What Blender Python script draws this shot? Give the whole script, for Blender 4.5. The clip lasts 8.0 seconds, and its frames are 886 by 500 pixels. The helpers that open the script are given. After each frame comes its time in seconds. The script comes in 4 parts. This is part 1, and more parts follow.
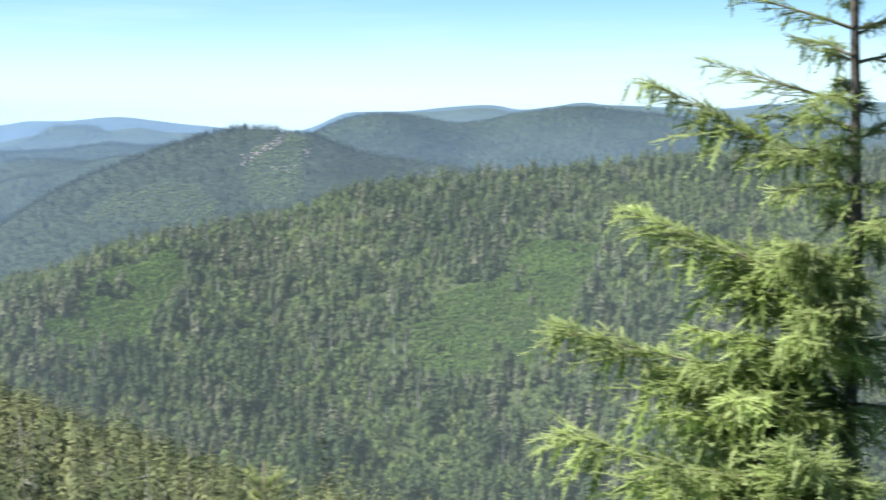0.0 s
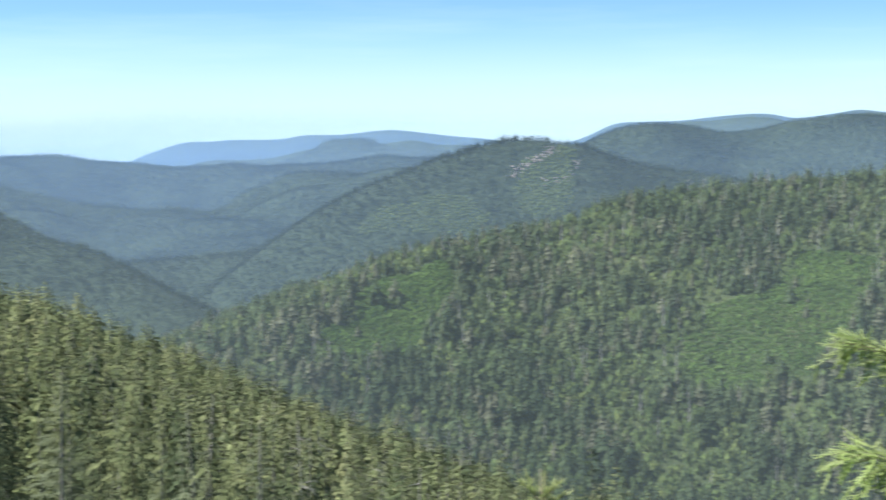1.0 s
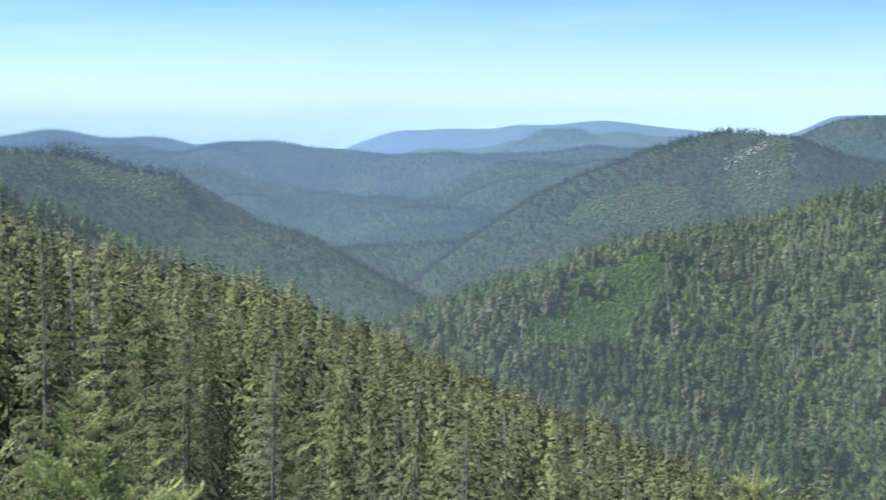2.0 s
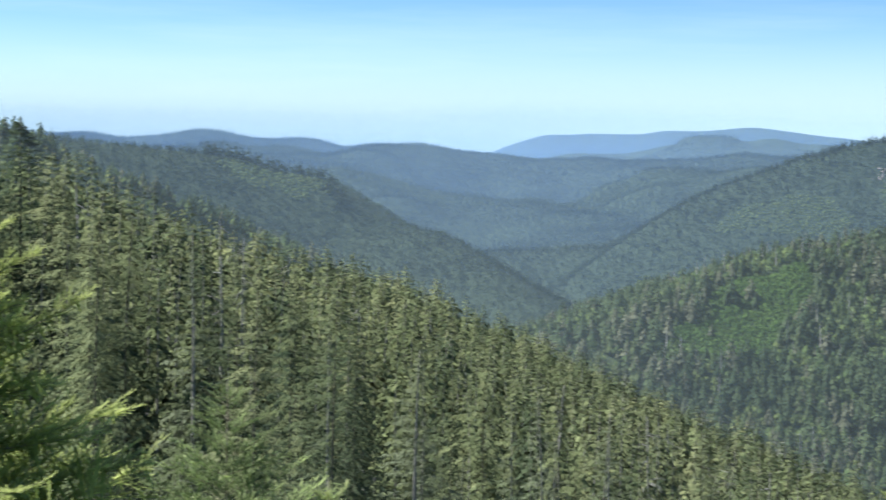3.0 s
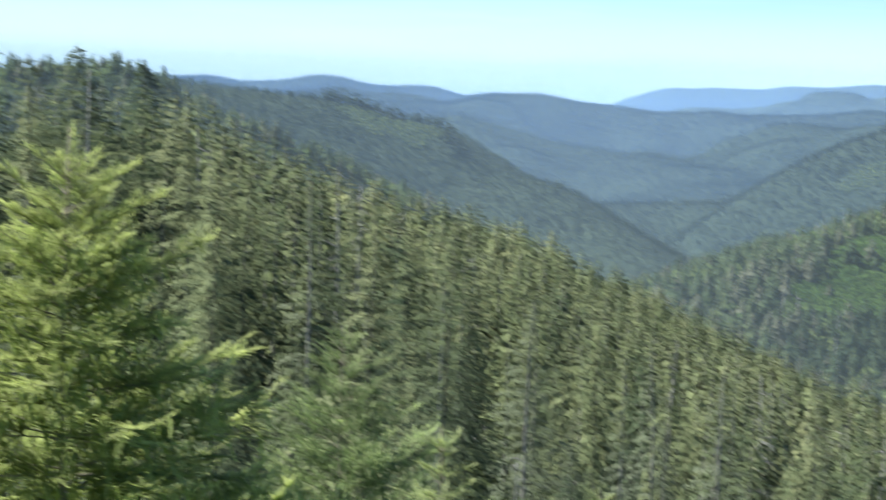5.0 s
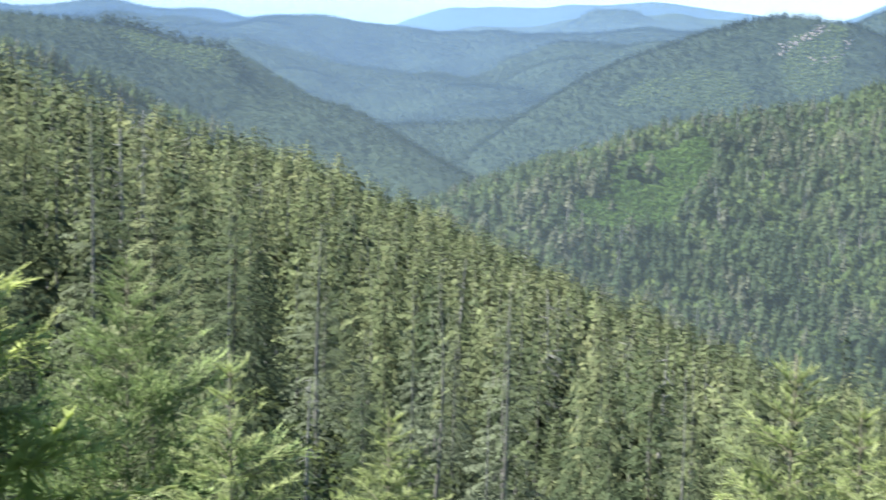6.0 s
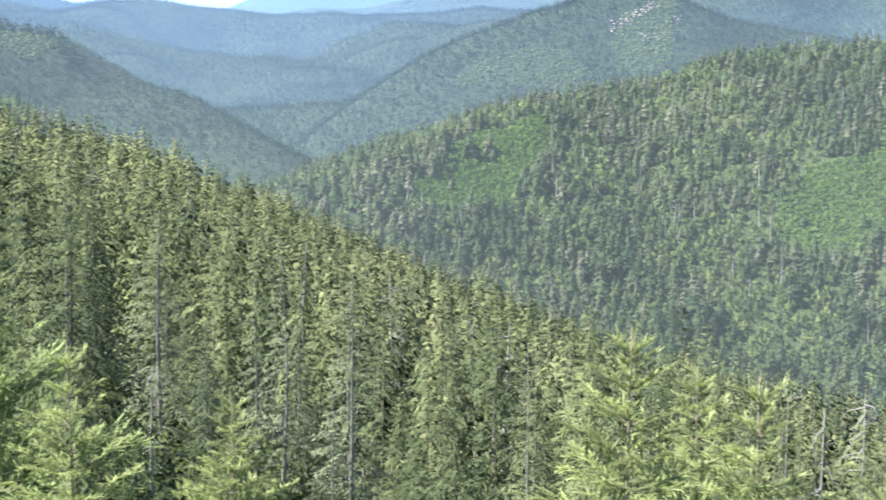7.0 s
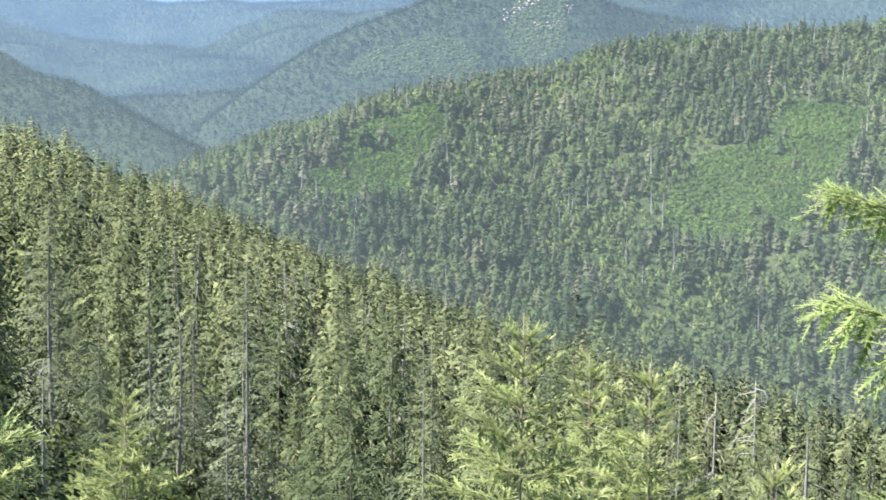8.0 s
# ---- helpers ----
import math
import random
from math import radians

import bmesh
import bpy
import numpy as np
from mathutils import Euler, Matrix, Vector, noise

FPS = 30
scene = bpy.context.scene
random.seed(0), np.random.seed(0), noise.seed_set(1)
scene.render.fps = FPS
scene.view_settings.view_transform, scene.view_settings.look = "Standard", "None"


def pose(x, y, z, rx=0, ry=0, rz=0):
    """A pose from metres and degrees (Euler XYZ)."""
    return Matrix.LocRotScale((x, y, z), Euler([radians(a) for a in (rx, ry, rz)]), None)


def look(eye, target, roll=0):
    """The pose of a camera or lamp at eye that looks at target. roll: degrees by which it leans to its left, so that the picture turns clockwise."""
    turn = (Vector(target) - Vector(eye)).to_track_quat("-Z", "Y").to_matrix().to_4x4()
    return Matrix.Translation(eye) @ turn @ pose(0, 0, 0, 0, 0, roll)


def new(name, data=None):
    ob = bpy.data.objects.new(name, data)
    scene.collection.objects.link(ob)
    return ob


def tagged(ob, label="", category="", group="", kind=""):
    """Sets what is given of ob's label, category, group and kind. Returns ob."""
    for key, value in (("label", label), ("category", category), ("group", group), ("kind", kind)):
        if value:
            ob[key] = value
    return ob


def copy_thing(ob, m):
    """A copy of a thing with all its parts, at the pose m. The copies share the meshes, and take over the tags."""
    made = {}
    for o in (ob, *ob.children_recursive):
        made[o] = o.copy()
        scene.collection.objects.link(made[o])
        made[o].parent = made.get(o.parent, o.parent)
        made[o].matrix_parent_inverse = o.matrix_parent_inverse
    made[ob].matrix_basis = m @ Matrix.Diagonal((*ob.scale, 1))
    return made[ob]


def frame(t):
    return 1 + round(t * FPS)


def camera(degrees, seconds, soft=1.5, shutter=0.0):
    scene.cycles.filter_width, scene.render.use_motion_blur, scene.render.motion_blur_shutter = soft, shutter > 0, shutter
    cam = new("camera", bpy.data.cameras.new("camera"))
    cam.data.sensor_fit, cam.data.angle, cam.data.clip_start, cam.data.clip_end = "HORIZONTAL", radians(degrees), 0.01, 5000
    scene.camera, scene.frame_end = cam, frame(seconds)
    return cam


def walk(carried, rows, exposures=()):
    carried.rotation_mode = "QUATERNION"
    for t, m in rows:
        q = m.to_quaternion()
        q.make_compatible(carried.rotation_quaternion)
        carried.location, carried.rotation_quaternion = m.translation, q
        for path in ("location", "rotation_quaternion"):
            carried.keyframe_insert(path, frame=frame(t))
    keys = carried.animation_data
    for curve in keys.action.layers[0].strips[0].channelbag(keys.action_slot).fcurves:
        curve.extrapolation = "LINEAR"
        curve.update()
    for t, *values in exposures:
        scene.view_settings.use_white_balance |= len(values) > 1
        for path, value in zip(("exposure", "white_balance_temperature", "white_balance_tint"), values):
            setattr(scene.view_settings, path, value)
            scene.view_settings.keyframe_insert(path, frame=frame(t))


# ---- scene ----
cam = camera(29.77, 8.0, soft=1.45, shutter=0.5)
EYE, ARM = 1.6, 0.35  # the eye's height over the lookout; how far the camera is held out in front of the turning body
ROWS = [  # seconds, turn to the left, pitch, roll
    (0.0, 0.0, -3.9, 0.0),
    (0.5, 4.26, -3.74, -0.26),
    (1.0, 9.28, -3.48, -0.56),
    (1.5, 13.01, -3.75, -0.33),
    (1.7, 14.68, -3.78, -0.1),
    (2.25, 17.7, -3.82, 0.4),
    (2.8, 20.47, -3.79, 0.83),
    (3.0, 21.48, -3.72, 1.04),
    (3.5, 25.3, -3.64, 1.3),
    (4.0, 28.88, -3.48, 2.09),
    (4.2, 29.94, -3.59, 2.36),
    (4.47, 29.91, -3.96, 2.5),
    (4.77, 27.9, -4.73, 2.4),
    (5.03, 25.07, -5.67, 2.2),
    (5.3, 22.69, -6.58, 2.07),
    (5.5, 21.42, -7.18, 2.17),
    (6.0, 18.02, -7.99, 1.56),
    (6.5, 14.78, -8.26, 1.29),
    (7.0, 12.5, -8.52, 0.62),
    (7.5, 10.36, -8.59, 0.84),
    (8.0, 8.85, -8.86, 0.76),
]


def held(yaw, pitch, roll):
    a, b = radians(yaw), radians(pitch)
    eye = Vector((-math.sin(a) * ARM, math.cos(a) * ARM - ARM, EYE))
    ahead = Vector((-math.sin(a) * math.cos(b), math.cos(a) * math.cos(b), math.sin(b)))
    return look(eye, eye + ahead * 10, roll)


walk(cam, [(t, held(*r)) for t, *r in ROWS], exposures=[(0.0, 1.0, 6600, 8), (0.6, 0.87, 6500, 8), (1.5, 0.75, 6350, 7), (4.0, 0.65, 6250, 7), (5.5, 1.1, 6250, 7), (6.5, 1.37, 6350, 8), (7.0, 1.48, 6450, 9), (8.0, 1.45, 6550, 10)])

# ---- light: a clear noon sky and a high sun from the left, slightly behind the lookout ----
SUN_EL, SUN_AZ = 50.0, -100.0  # degrees; the azimuth to the right of straight ahead
world = bpy.data.worlds.new("sky")
world.use_nodes = True
scene.world = world
wn = world.node_tree
sky = wn.nodes.new("ShaderNodeTexSky")
sky.sky_type, sky.sun_disc = "NISHITA", False
sky.sun_elevation, sky.sun_rotation = radians(SUN_EL), radians(SUN_AZ)
sky.altitude, sky.air_density, sky.dust_density, sky.ozone_density = 400, 0.42, 0.0, 1.4
wn.nodes["Background"].inputs["Strength"].default_value = 0.11
tc, stretch = wn.nodes.new("ShaderNodeTexCoord"), wn.nodes.new("ShaderNodeMapping")
stretch.inputs["Scale"].default_value, stretch.inputs["Rotation"].default_value = (1.2, 1.2, 14.0), (0.06, 0.1, 0.3)
cirrus, thin = wn.nodes.new("ShaderNodeTexNoise"), wn.nodes.new("ShaderNodeMapRange")
cirrus.inputs["Scale"].default_value, cirrus.inputs["Detail"].default_value, cirrus.inputs["Roughness"].default_value = 2.2, 8.0, 0.6
thin.inputs["From Min"].default_value, thin.inputs["From Max"].default_value, thin.inputs["To Max"].default_value = 0.5, 0.75, 0.12
veil = wn.nodes.new("ShaderNodeMix")
veil.data_type = "RGBA"
veil.inputs["B"].default_value = (7.5, 8.0, 8.2, 1)
wn.links.new(tc.outputs["Generated"], stretch.inputs["Vector"])
wn.links.new(stretch.outputs["Vector"], cirrus.inputs["Vector"])
wn.links.new(cirrus.outputs["Fac"], thin.inputs["Value"])
wn.links.new(thin.outputs["Result"], veil.inputs["Factor"])
tone = wn.nodes.new("ShaderNodeMix")
tone.data_type, tone.blend_type = "RGBA", "MULTIPLY"
tone.inputs["Factor"].default_value, tone.inputs["B"].default_value = 1.0, (0.85, 1.02, 1.0, 1)
wn.links.new(sky.outputs["Color"], tone.inputs["A"])
# the sky pales towards the horizon
split, low, pale = wn.nodes.new("ShaderNodeSeparateXYZ"), wn.nodes.new("ShaderNodeMapRange"), wn.nodes.new("ShaderNodeMix")
low.interpolation_type, pale.data_type = "SMOOTHSTEP", "RGBA"
low.inputs["From Min"].default_value, low.inputs["From Max"].default_value = 0.010, 0.085
low.inputs["To Min"].default_value, low.inputs["To Max"].default_value = 0.92, 0.0
pale.inputs["B"].default_value = (4.35, 5.4, 5.4, 1)
wn.links.new(tc.outputs["Generated"], split.inputs["Vector"])
wn.links.new(split.outputs["Z"], low.inputs["Value"])
wn.links.new(low.outputs["Result"], pale.inputs["Factor"])
wn.links.new(tone.outputs["Result"], pale.inputs["A"])
wn.links.new(pale.outputs["Result"], veil.inputs["A"])
wn.links.new(veil.outputs["Result"], wn.nodes["Background"].inputs["Color"])
sun = new("sun", bpy.data.lights.new("sun", "SUN"))
sun.data.energy, sun.data.angle, sun.data.color = 5.0, radians(0.53), (1.0, 0.965, 0.91)
sun.matrix_world = look((math.sin(radians(SUN_AZ)) * math.cos(radians(SUN_EL)) * 50, math.cos(radians(SUN_AZ)) * math.cos(radians(SUN_EL)) * 50, math.sin(radians(SUN_EL)) * 50), (0, 0, 0))


# ---- materials ----
def material(name):
    m = bpy.data.materials.new(name)
    m.use_nodes = True
    return m, m.node_tree, m.node_tree.nodes["Principled BSDF"]


def ramp(nt, socket, stops):
    r = nt.nodes.new("ShaderNodeValToRGB")
    while len(r.color_ramp.elements) < len(stops):
        r.color_ramp.elements.new(0.5)
    for e, (p, c) in zip(r.color_ramp.elements, stops):
        e.position, e.color = p, (*c, 1)
    nt.links.new(socket, r.inputs["Fac"])
    return r.outputs["Color"]


def noise_tex(nt, scale, detail=4.0, rough=0.6, coord="Object"):
    tc = nt.nodes.new("ShaderNodeTexCoord")
    n = nt.nodes.new("ShaderNodeTexNoise")
    n.inputs["Scale"].default_value, n.inputs["Detail"].default_value, n.inputs["Roughness"].default_value = scale, detail, rough
    nt.links.new(tc.outputs[coord], n.inputs["Vector"])
    return n.outputs["Fac"]


def mixed(nt, fac, a, b, blend="MIX"):
    m = nt.nodes.new("ShaderNodeMix")
    m.data_type, m.blend_type = "RGBA", blend
    for sock, v in ((m.inputs["Factor"], fac), (m.inputs["A"], a), (m.inputs["B"], b)):
        if isinstance(v, (int, float)):
            sock.default_value = v
        elif isinstance(v, tuple):
            sock.default_value = (*v, 1)
        else:
            nt.links.new(v, sock)
    return m.outputs["Result"]


def foliage(name, dark, mid, light, scale, glow=0.25, single=False, lean=True):
    """Leaves or needles: a colour that differs from tree to tree (the tint of each tree) and in fine clumps, and lets light through."""
    m, nt, p = material(name)
    if single:
        tint = nt.nodes.new("ShaderNodeObjectInfo").outputs["Random"]
    else:
        tint = nt.nodes.new("ShaderNodeAttribute")
        tint.attribute_name = "tint"
        tint = tint.outputs["Fac"]
    tree = ramp(nt, tint, [(0.0, dark), (0.5, mid), (1.0, light)])
    fine = ramp(nt, noise_tex(nt, scale), [(0.3, (0.52, 0.53, 0.57)), (0.7, (1.42, 1.41, 1.3))])
    col = mixed(nt, 1.0, tree, fine, "MULTIPLY")
    nt.links.new(col, p.inputs["Base Color"])
    p.inputs["Roughness"].default_value = 0.65
    p.inputs["Specular IOR Level"].default_value = 0.08
    t = nt.nodes.new("ShaderNodeBsdfTranslucent")
    nt.links.new(col, t.inputs["Color"])
    if lean:  # needles fill their clump: the whole clump faces the way that its lean gives
        at, turn = nt.nodes.new("ShaderNodeAttribute"), nt.nodes.new("ShaderNodeVectorTransform")
        at.attribute_name = "lean"
        turn.vector_type, turn.convert_from, turn.convert_to = "NORMAL", "OBJECT", "WORLD"
        nt.links.new(at.outputs["Vector"], turn.inputs["Vector"])
        nt.links.new(turn.outputs["Vector"], p.inputs["Normal"])
        nt.links.new(turn.outputs["Vector"], t.inputs["Normal"])
        m.cycles.use_bump_map_correction = False
    mix = nt.nodes.new("ShaderNodeMixShader")
    mix.inputs["Fac"].default_value = glow
    nt.links.new(p.outputs["BSDF"], mix.inputs[1])
    nt.links.new(t.outputs["BSDF"], mix.inputs[2])
    nt.links.new(mix.outputs["Shader"], nt.nodes["Material Output"].inputs["Surface"])
    return m


def bark(name, a, b, scale=6.0):
    m, nt, p = material(name)
    nt.links.new(ramp(nt, noise_tex(nt, scale, 6), [(0.3, a), (0.7, b)]), p.inputs["Base Color"])
    p.inputs["Roughness"].default_value = 0.9
    bump = nt.nodes.new("ShaderNodeBump")
    bump.inputs["Strength"].default_value, bump.inputs["Distance"].default_value = 0.6, 0.03
    nt.links.new(noise_tex(nt, scale * 3, 5), bump.inputs["Height"])
    nt.links.new(bump.outputs["Normal"], p.inputs["Normal"])
    return m


NEEDLES_FAR = foliage("needles_far", (0.078, 0.120, 0.067), (0.131, 0.182, 0.099), (0.176, 0.223, 0.109), 0.25, 0.55)
NEEDLES_DISTANT = foliage("needles_distant", (0.042, 0.067, 0.035), (0.061, 0.093, 0.043), (0.093, 0.128, 0.055), 0.12, 0.65)
NEEDLES_SPUR = foliage("needles_spur", (0.080, 0.109, 0.065), (0.200, 0.241, 0.123), (0.266, 0.290, 0.158), 0.8, 0.28)
NEEDLES_TREE = foliage("needles_tree", (0.059, 0.081, 0.049), (0.208, 0.252, 0.131), (0.289, 0.318, 0.174), 1.2, 0.2, True)
NEEDLES_DARK = foliage("needles_dark", (0.044, 0.066, 0.042), (0.094, 0.127, 0.070), (0.165, 0.196, 0.105), 1.2, 0.12, True)
NEEDLES_LICHEN = foliage("needles_lichen", (0.097, 0.120, 0.078), (0.162, 0.191, 0.123), (0.218, 0.253, 0.170), 1.2, 0.14, True)
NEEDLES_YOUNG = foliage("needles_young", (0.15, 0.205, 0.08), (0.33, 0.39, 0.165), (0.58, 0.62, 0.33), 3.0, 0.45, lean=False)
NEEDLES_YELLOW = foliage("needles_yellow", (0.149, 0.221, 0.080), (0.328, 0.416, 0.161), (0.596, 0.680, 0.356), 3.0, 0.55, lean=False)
NEEDLES_DRY = foliage("needles_dry", (0.123, 0.138, 0.093), (0.176, 0.188, 0.131), (0.233, 0.242, 0.171), 0.3, 0.4)
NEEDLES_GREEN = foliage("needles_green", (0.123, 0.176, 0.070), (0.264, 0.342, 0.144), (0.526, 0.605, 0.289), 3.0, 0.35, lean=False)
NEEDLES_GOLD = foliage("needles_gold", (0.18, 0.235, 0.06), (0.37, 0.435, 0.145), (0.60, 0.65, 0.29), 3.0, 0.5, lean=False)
BRUSH = foliage("brush_leaves", (0.073, 0.137, 0.042), (0.113, 0.197, 0.057), (0.170, 0.272, 0.079), 0.3, 0.35)
SHRUBS = foliage("shrub_leaves", (0.060, 0.085, 0.036), (0.115, 0.150, 0.060), (0.215, 0.255, 0.105), 0.8, 0.3)
BROADLEAF = foliage("broad_leaves", (0.095, 0.147, 0.066), (0.134, 0.193, 0.077), (0.193, 0.247, 0.095), 0.3, 0.35)
BARK = bark("bark", (0.05, 0.042, 0.035), (0.16, 0.14, 0.12))
BARK_TWIG = bark("twig_bark", (0.17, 0.15, 0.10), (0.34, 0.31, 0.22))
BARK_GREY = bark("grey_bark", (0.20, 0.185, 0.175), (0.44, 0.42, 0.40))
DEADWOOD = bark("dead_wood", (0.24, 0.23, 0.22), (0.44, 0.43, 0.41))

m, nt, p = material("forest_floor")
wide = ramp(nt, noise_tex(nt, 0.012, 6), [(0.3, (0.042, 0.062, 0.028)), (0.5, (0.055, 0.085, 0.032)), (0.7, (0.08, 0.095, 0.042))])
fine = ramp(nt, noise_tex(nt, 0.35, 8, 0.7), [(0.3, (0.5, 0.5, 0.5)), (0.7, (1.4, 1.4, 1.3))])
nt.links.new(mixed(nt, 1.0, wide, fine, "MULTIPLY"), p.inputs["Base Color"])
p.inputs["Roughness"].default_value = 0.95
bump = nt.nodes.new("ShaderNodeBump")
bump.inputs["Strength"].default_value, bump.inputs["Distance"].default_value = 1.0, 2.0
nt.links.new(noise_tex(nt, 0.3, 8, 0.7), bump.inputs["Height"])
nt.links.new(bump.outputs["Normal"], p.inputs["Normal"])
FLOOR = m

m, nt, p = material("rock")
nt.links.new(ramp(nt, noise_tex(nt, 0.4, 8, 0.7), [(0.3, (0.30, 0.24, 0.215)), (0.7, (0.56, 0.48, 0.45))]), p.inputs["Base Color"])
p.inputs["Roughness"].default_value = 0.9
ROCK = m

m, nt, p = material("distant_forest")
nt.links.new(ramp(nt, noise_tex(nt, 0.02, 10, 0.75), [(0.3, (0.028, 0.049, 0.026)), (0.55, (0.042, 0.068, 0.034)), (0.75, (0.066, 0.092, 0.046))]), p.inputs["Base Color"])
p.inputs["Roughness"].default_value = 0.95
bump = nt.nodes.new("ShaderNodeBump")
bump.inputs["Strength"].default_value, bump.inputs["Distance"].default_value = 1.0, 12.0
nt.links.new(noise_tex(nt, 0.03, 8, 0.7), bump.inputs["Height"])
nt.links.new(bump.outputs["Normal"], p.inputs["Normal"])
CANOPY = m


def haze(name, thick, colour):
    """A mostly clear sheet whose diffuse colour stands in for haze light, thinner with height."""
    m = bpy.data.materials.new(name)
    m.use_nodes = True
    nt = m.node_tree
    nt.nodes.remove(nt.nodes["Principled BSDF"])
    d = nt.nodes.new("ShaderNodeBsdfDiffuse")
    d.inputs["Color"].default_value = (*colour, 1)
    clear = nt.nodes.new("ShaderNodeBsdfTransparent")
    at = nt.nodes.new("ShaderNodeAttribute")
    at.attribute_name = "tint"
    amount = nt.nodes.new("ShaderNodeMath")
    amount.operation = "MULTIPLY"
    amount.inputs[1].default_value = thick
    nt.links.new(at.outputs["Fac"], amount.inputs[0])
    mix = nt.nodes.new("ShaderNodeMixShader")
    nt.links.new(amount.outputs["Value"], mix.inputs["Fac"])
    nt.links.new(clear.outputs["BSDF"], mix.inputs[1])
    nt.links.new(d.outputs["BSDF"], mix.inputs[2])
    nt.links.new(mix.outputs["Shader"], nt.nodes["Material Output"].inputs["Surface"])
    return m

# the land: crest lines as plan places and heights
SPUR = [(-60, 140, -13.5), (-48, 160, -15.0), (-43, 200, -20.8), (-38, 240, -20.5), (-35.8, 270, -20.0), (-33.8, 300, -22.6), (-31.6, 340, -28.5), (-28.6, 400, -39.4), (-25.4, 460, -47.1), (-22.5, 520, -58.3), (-20, 570, -74.3), (-18.2, 600, -84.7), (-16.7, 610, -93.5), (-13.2, 560, -102.1), (-10.5, 500, -101.0), (-8.5, 450, -99.0), (-4.5, 380, -95.8), (2, 320, -89.5), (12, 300, -94.8), (30, 300, -94.8)]
RIDGE_CUT = [(-359, 987, -174.9), (-340, 1078, -151.2), (-331, 1118, -137.1), (-316, 1179, -125.7), (-305, 1214, -119.9), (-291, 1253, -114.1), (-262, 1323, -99.7), (-236, 1377, -87.4), (-212, 1408, -85.8), (-176, 1426, -78.0), (-139, 1443, -73.9), (-110, 1454, -64.5), (-91, 1461, -52.4), (-42, 1479, -45.4), (-12, 1484, -43.0), (8, 1488, -42.1), (38, 1492, -38.2), (59, 1495, -35.7), (110, 1498, -33.2), (160, 1497, -28.1), (210, 1495, -23.1), (317, 1490, -18.4), (584, 1446, -21.3)]
RIDGE_ROCK = [(-645, 1872, -251.0), (-623, 1893, -210.4), (-594, 1920, -171.4), (-566, 1947, -142.7), (-537, 1976, -118.9), (-508, 2007, -94.8), (-476, 2045, -72.2), (-447, 2081, -53.0), (-418, 2113, -39.4), (-387, 2144, -26.9), (-353, 2180, -11.0), (-331, 2205, -5.2), (-299, 2244, 6.9), (-279, 2264, 10.8), (-251, 2290, 12.6), (-229, 2304, 11.1), (-222, 2309, 5.7), (-189, 2339, 5.0), (-161, 2357, -6.5), (-116, 2382, -23.1), (-42, 2405, -35.9), (84, 2419, -55.1)]
RIDGE_DARK = [(-312, 2738, -32.3), (-223, 2768, 1.4), (-173, 2788, 25.7), (-136, 2804, 36.3), (-108, 2814, 40.2), (-61, 2833, 36.7), (-23, 2844, 30.1), (15, 2850, 22.5), (44, 2850, 23.5), (92, 2849, 31.1), (131, 2847, 41.7), (169, 2845, 44.5), (207, 2843, 49.3), (255, 2839, 48.2), (303, 2834, 42.4), (350, 2828, 38.5), (421, 2818, 28.9), (544, 2798, 19.0), (992, 2725, 6.7)]
RIDGE_FAR_EAST = [(-509, 4471, -29.8), (-408, 4481, 9.5), (-340, 4487, 30.3), (-310, 4489, 45.5), (-264, 4492, 65.2), (-219, 4495, 68.2), (-97, 4499, 69.8), (-6, 4500, 78.9), (100, 4499, 86.5), (161, 4497, 83.4), (207, 4495, 72.8), (305, 4490, 83.3), (373, 4485, 93.7), (433, 4479, 86.1), (493, 4473, 84.5), (626, 4456, 78.2), (700, 4445, 75.0), (773, 4433, 77.8), (845, 4420, 86.5), (917, 4406, 86.2), (1089, 4366, 91.9), (1539, 4229, 80.2)]
RIDGE_FAR_WEST = [(-1664, 4289, -94.8), (-1596, 4314, -46.6), (-1545, 4333, -15.9), (-1501, 4348, 0.8), (-1458, 4363, 16.0), (-1413, 4377, 26.5), (-1354, 4396, 26.2), (-1310, 4409, 30.6), (-1175, 4447, 31.4), (-1115, 4463, 41.9), (-1009, 4488, 42.8), (-888, 4514, 54.5), (-796, 4531, 46.2), (-704, 4546, 34.8), (-613, 4559, 26.5), (-521, 4571, 9.6), (-441, 4579, -14.5)]
RIDGE_MESA = [(-1025, 4022, -44.9), (-994, 4029, -13.7), (-968, 4036, 13.5), (-942, 4042, 25.8), (-896, 4052, 25.9), (-844, 4064, 26.0), (-817, 4069, 13.7), (-784, 4075, 1.3), (-724, 4086, -0.1), (-630, 4102, -13.9), (-556, 4113, -30.4)]
RIDGE_WEST = [(-1221, 1455, -14.3), (-1137, 1565, -1.0), (-1108, 1601, -2.9), (-1070, 1662, -8.6), (-1022, 1710, -13.9), (-996, 1732, -17.2), (-968, 1750, -19.8), (-938, 1767, -28.5), (-906, 1779, -36.5), (-867, 1792, -42.3), (-839, 1795, -51.5), (-802, 1796, -73.5), (-762, 1790, -98.1), (-724, 1784, -102.8), (-687, 1778, -113.9), (-647, 1764, -135.2), (-614, 1750, -148.4), (-584, 1734, -170.9)]
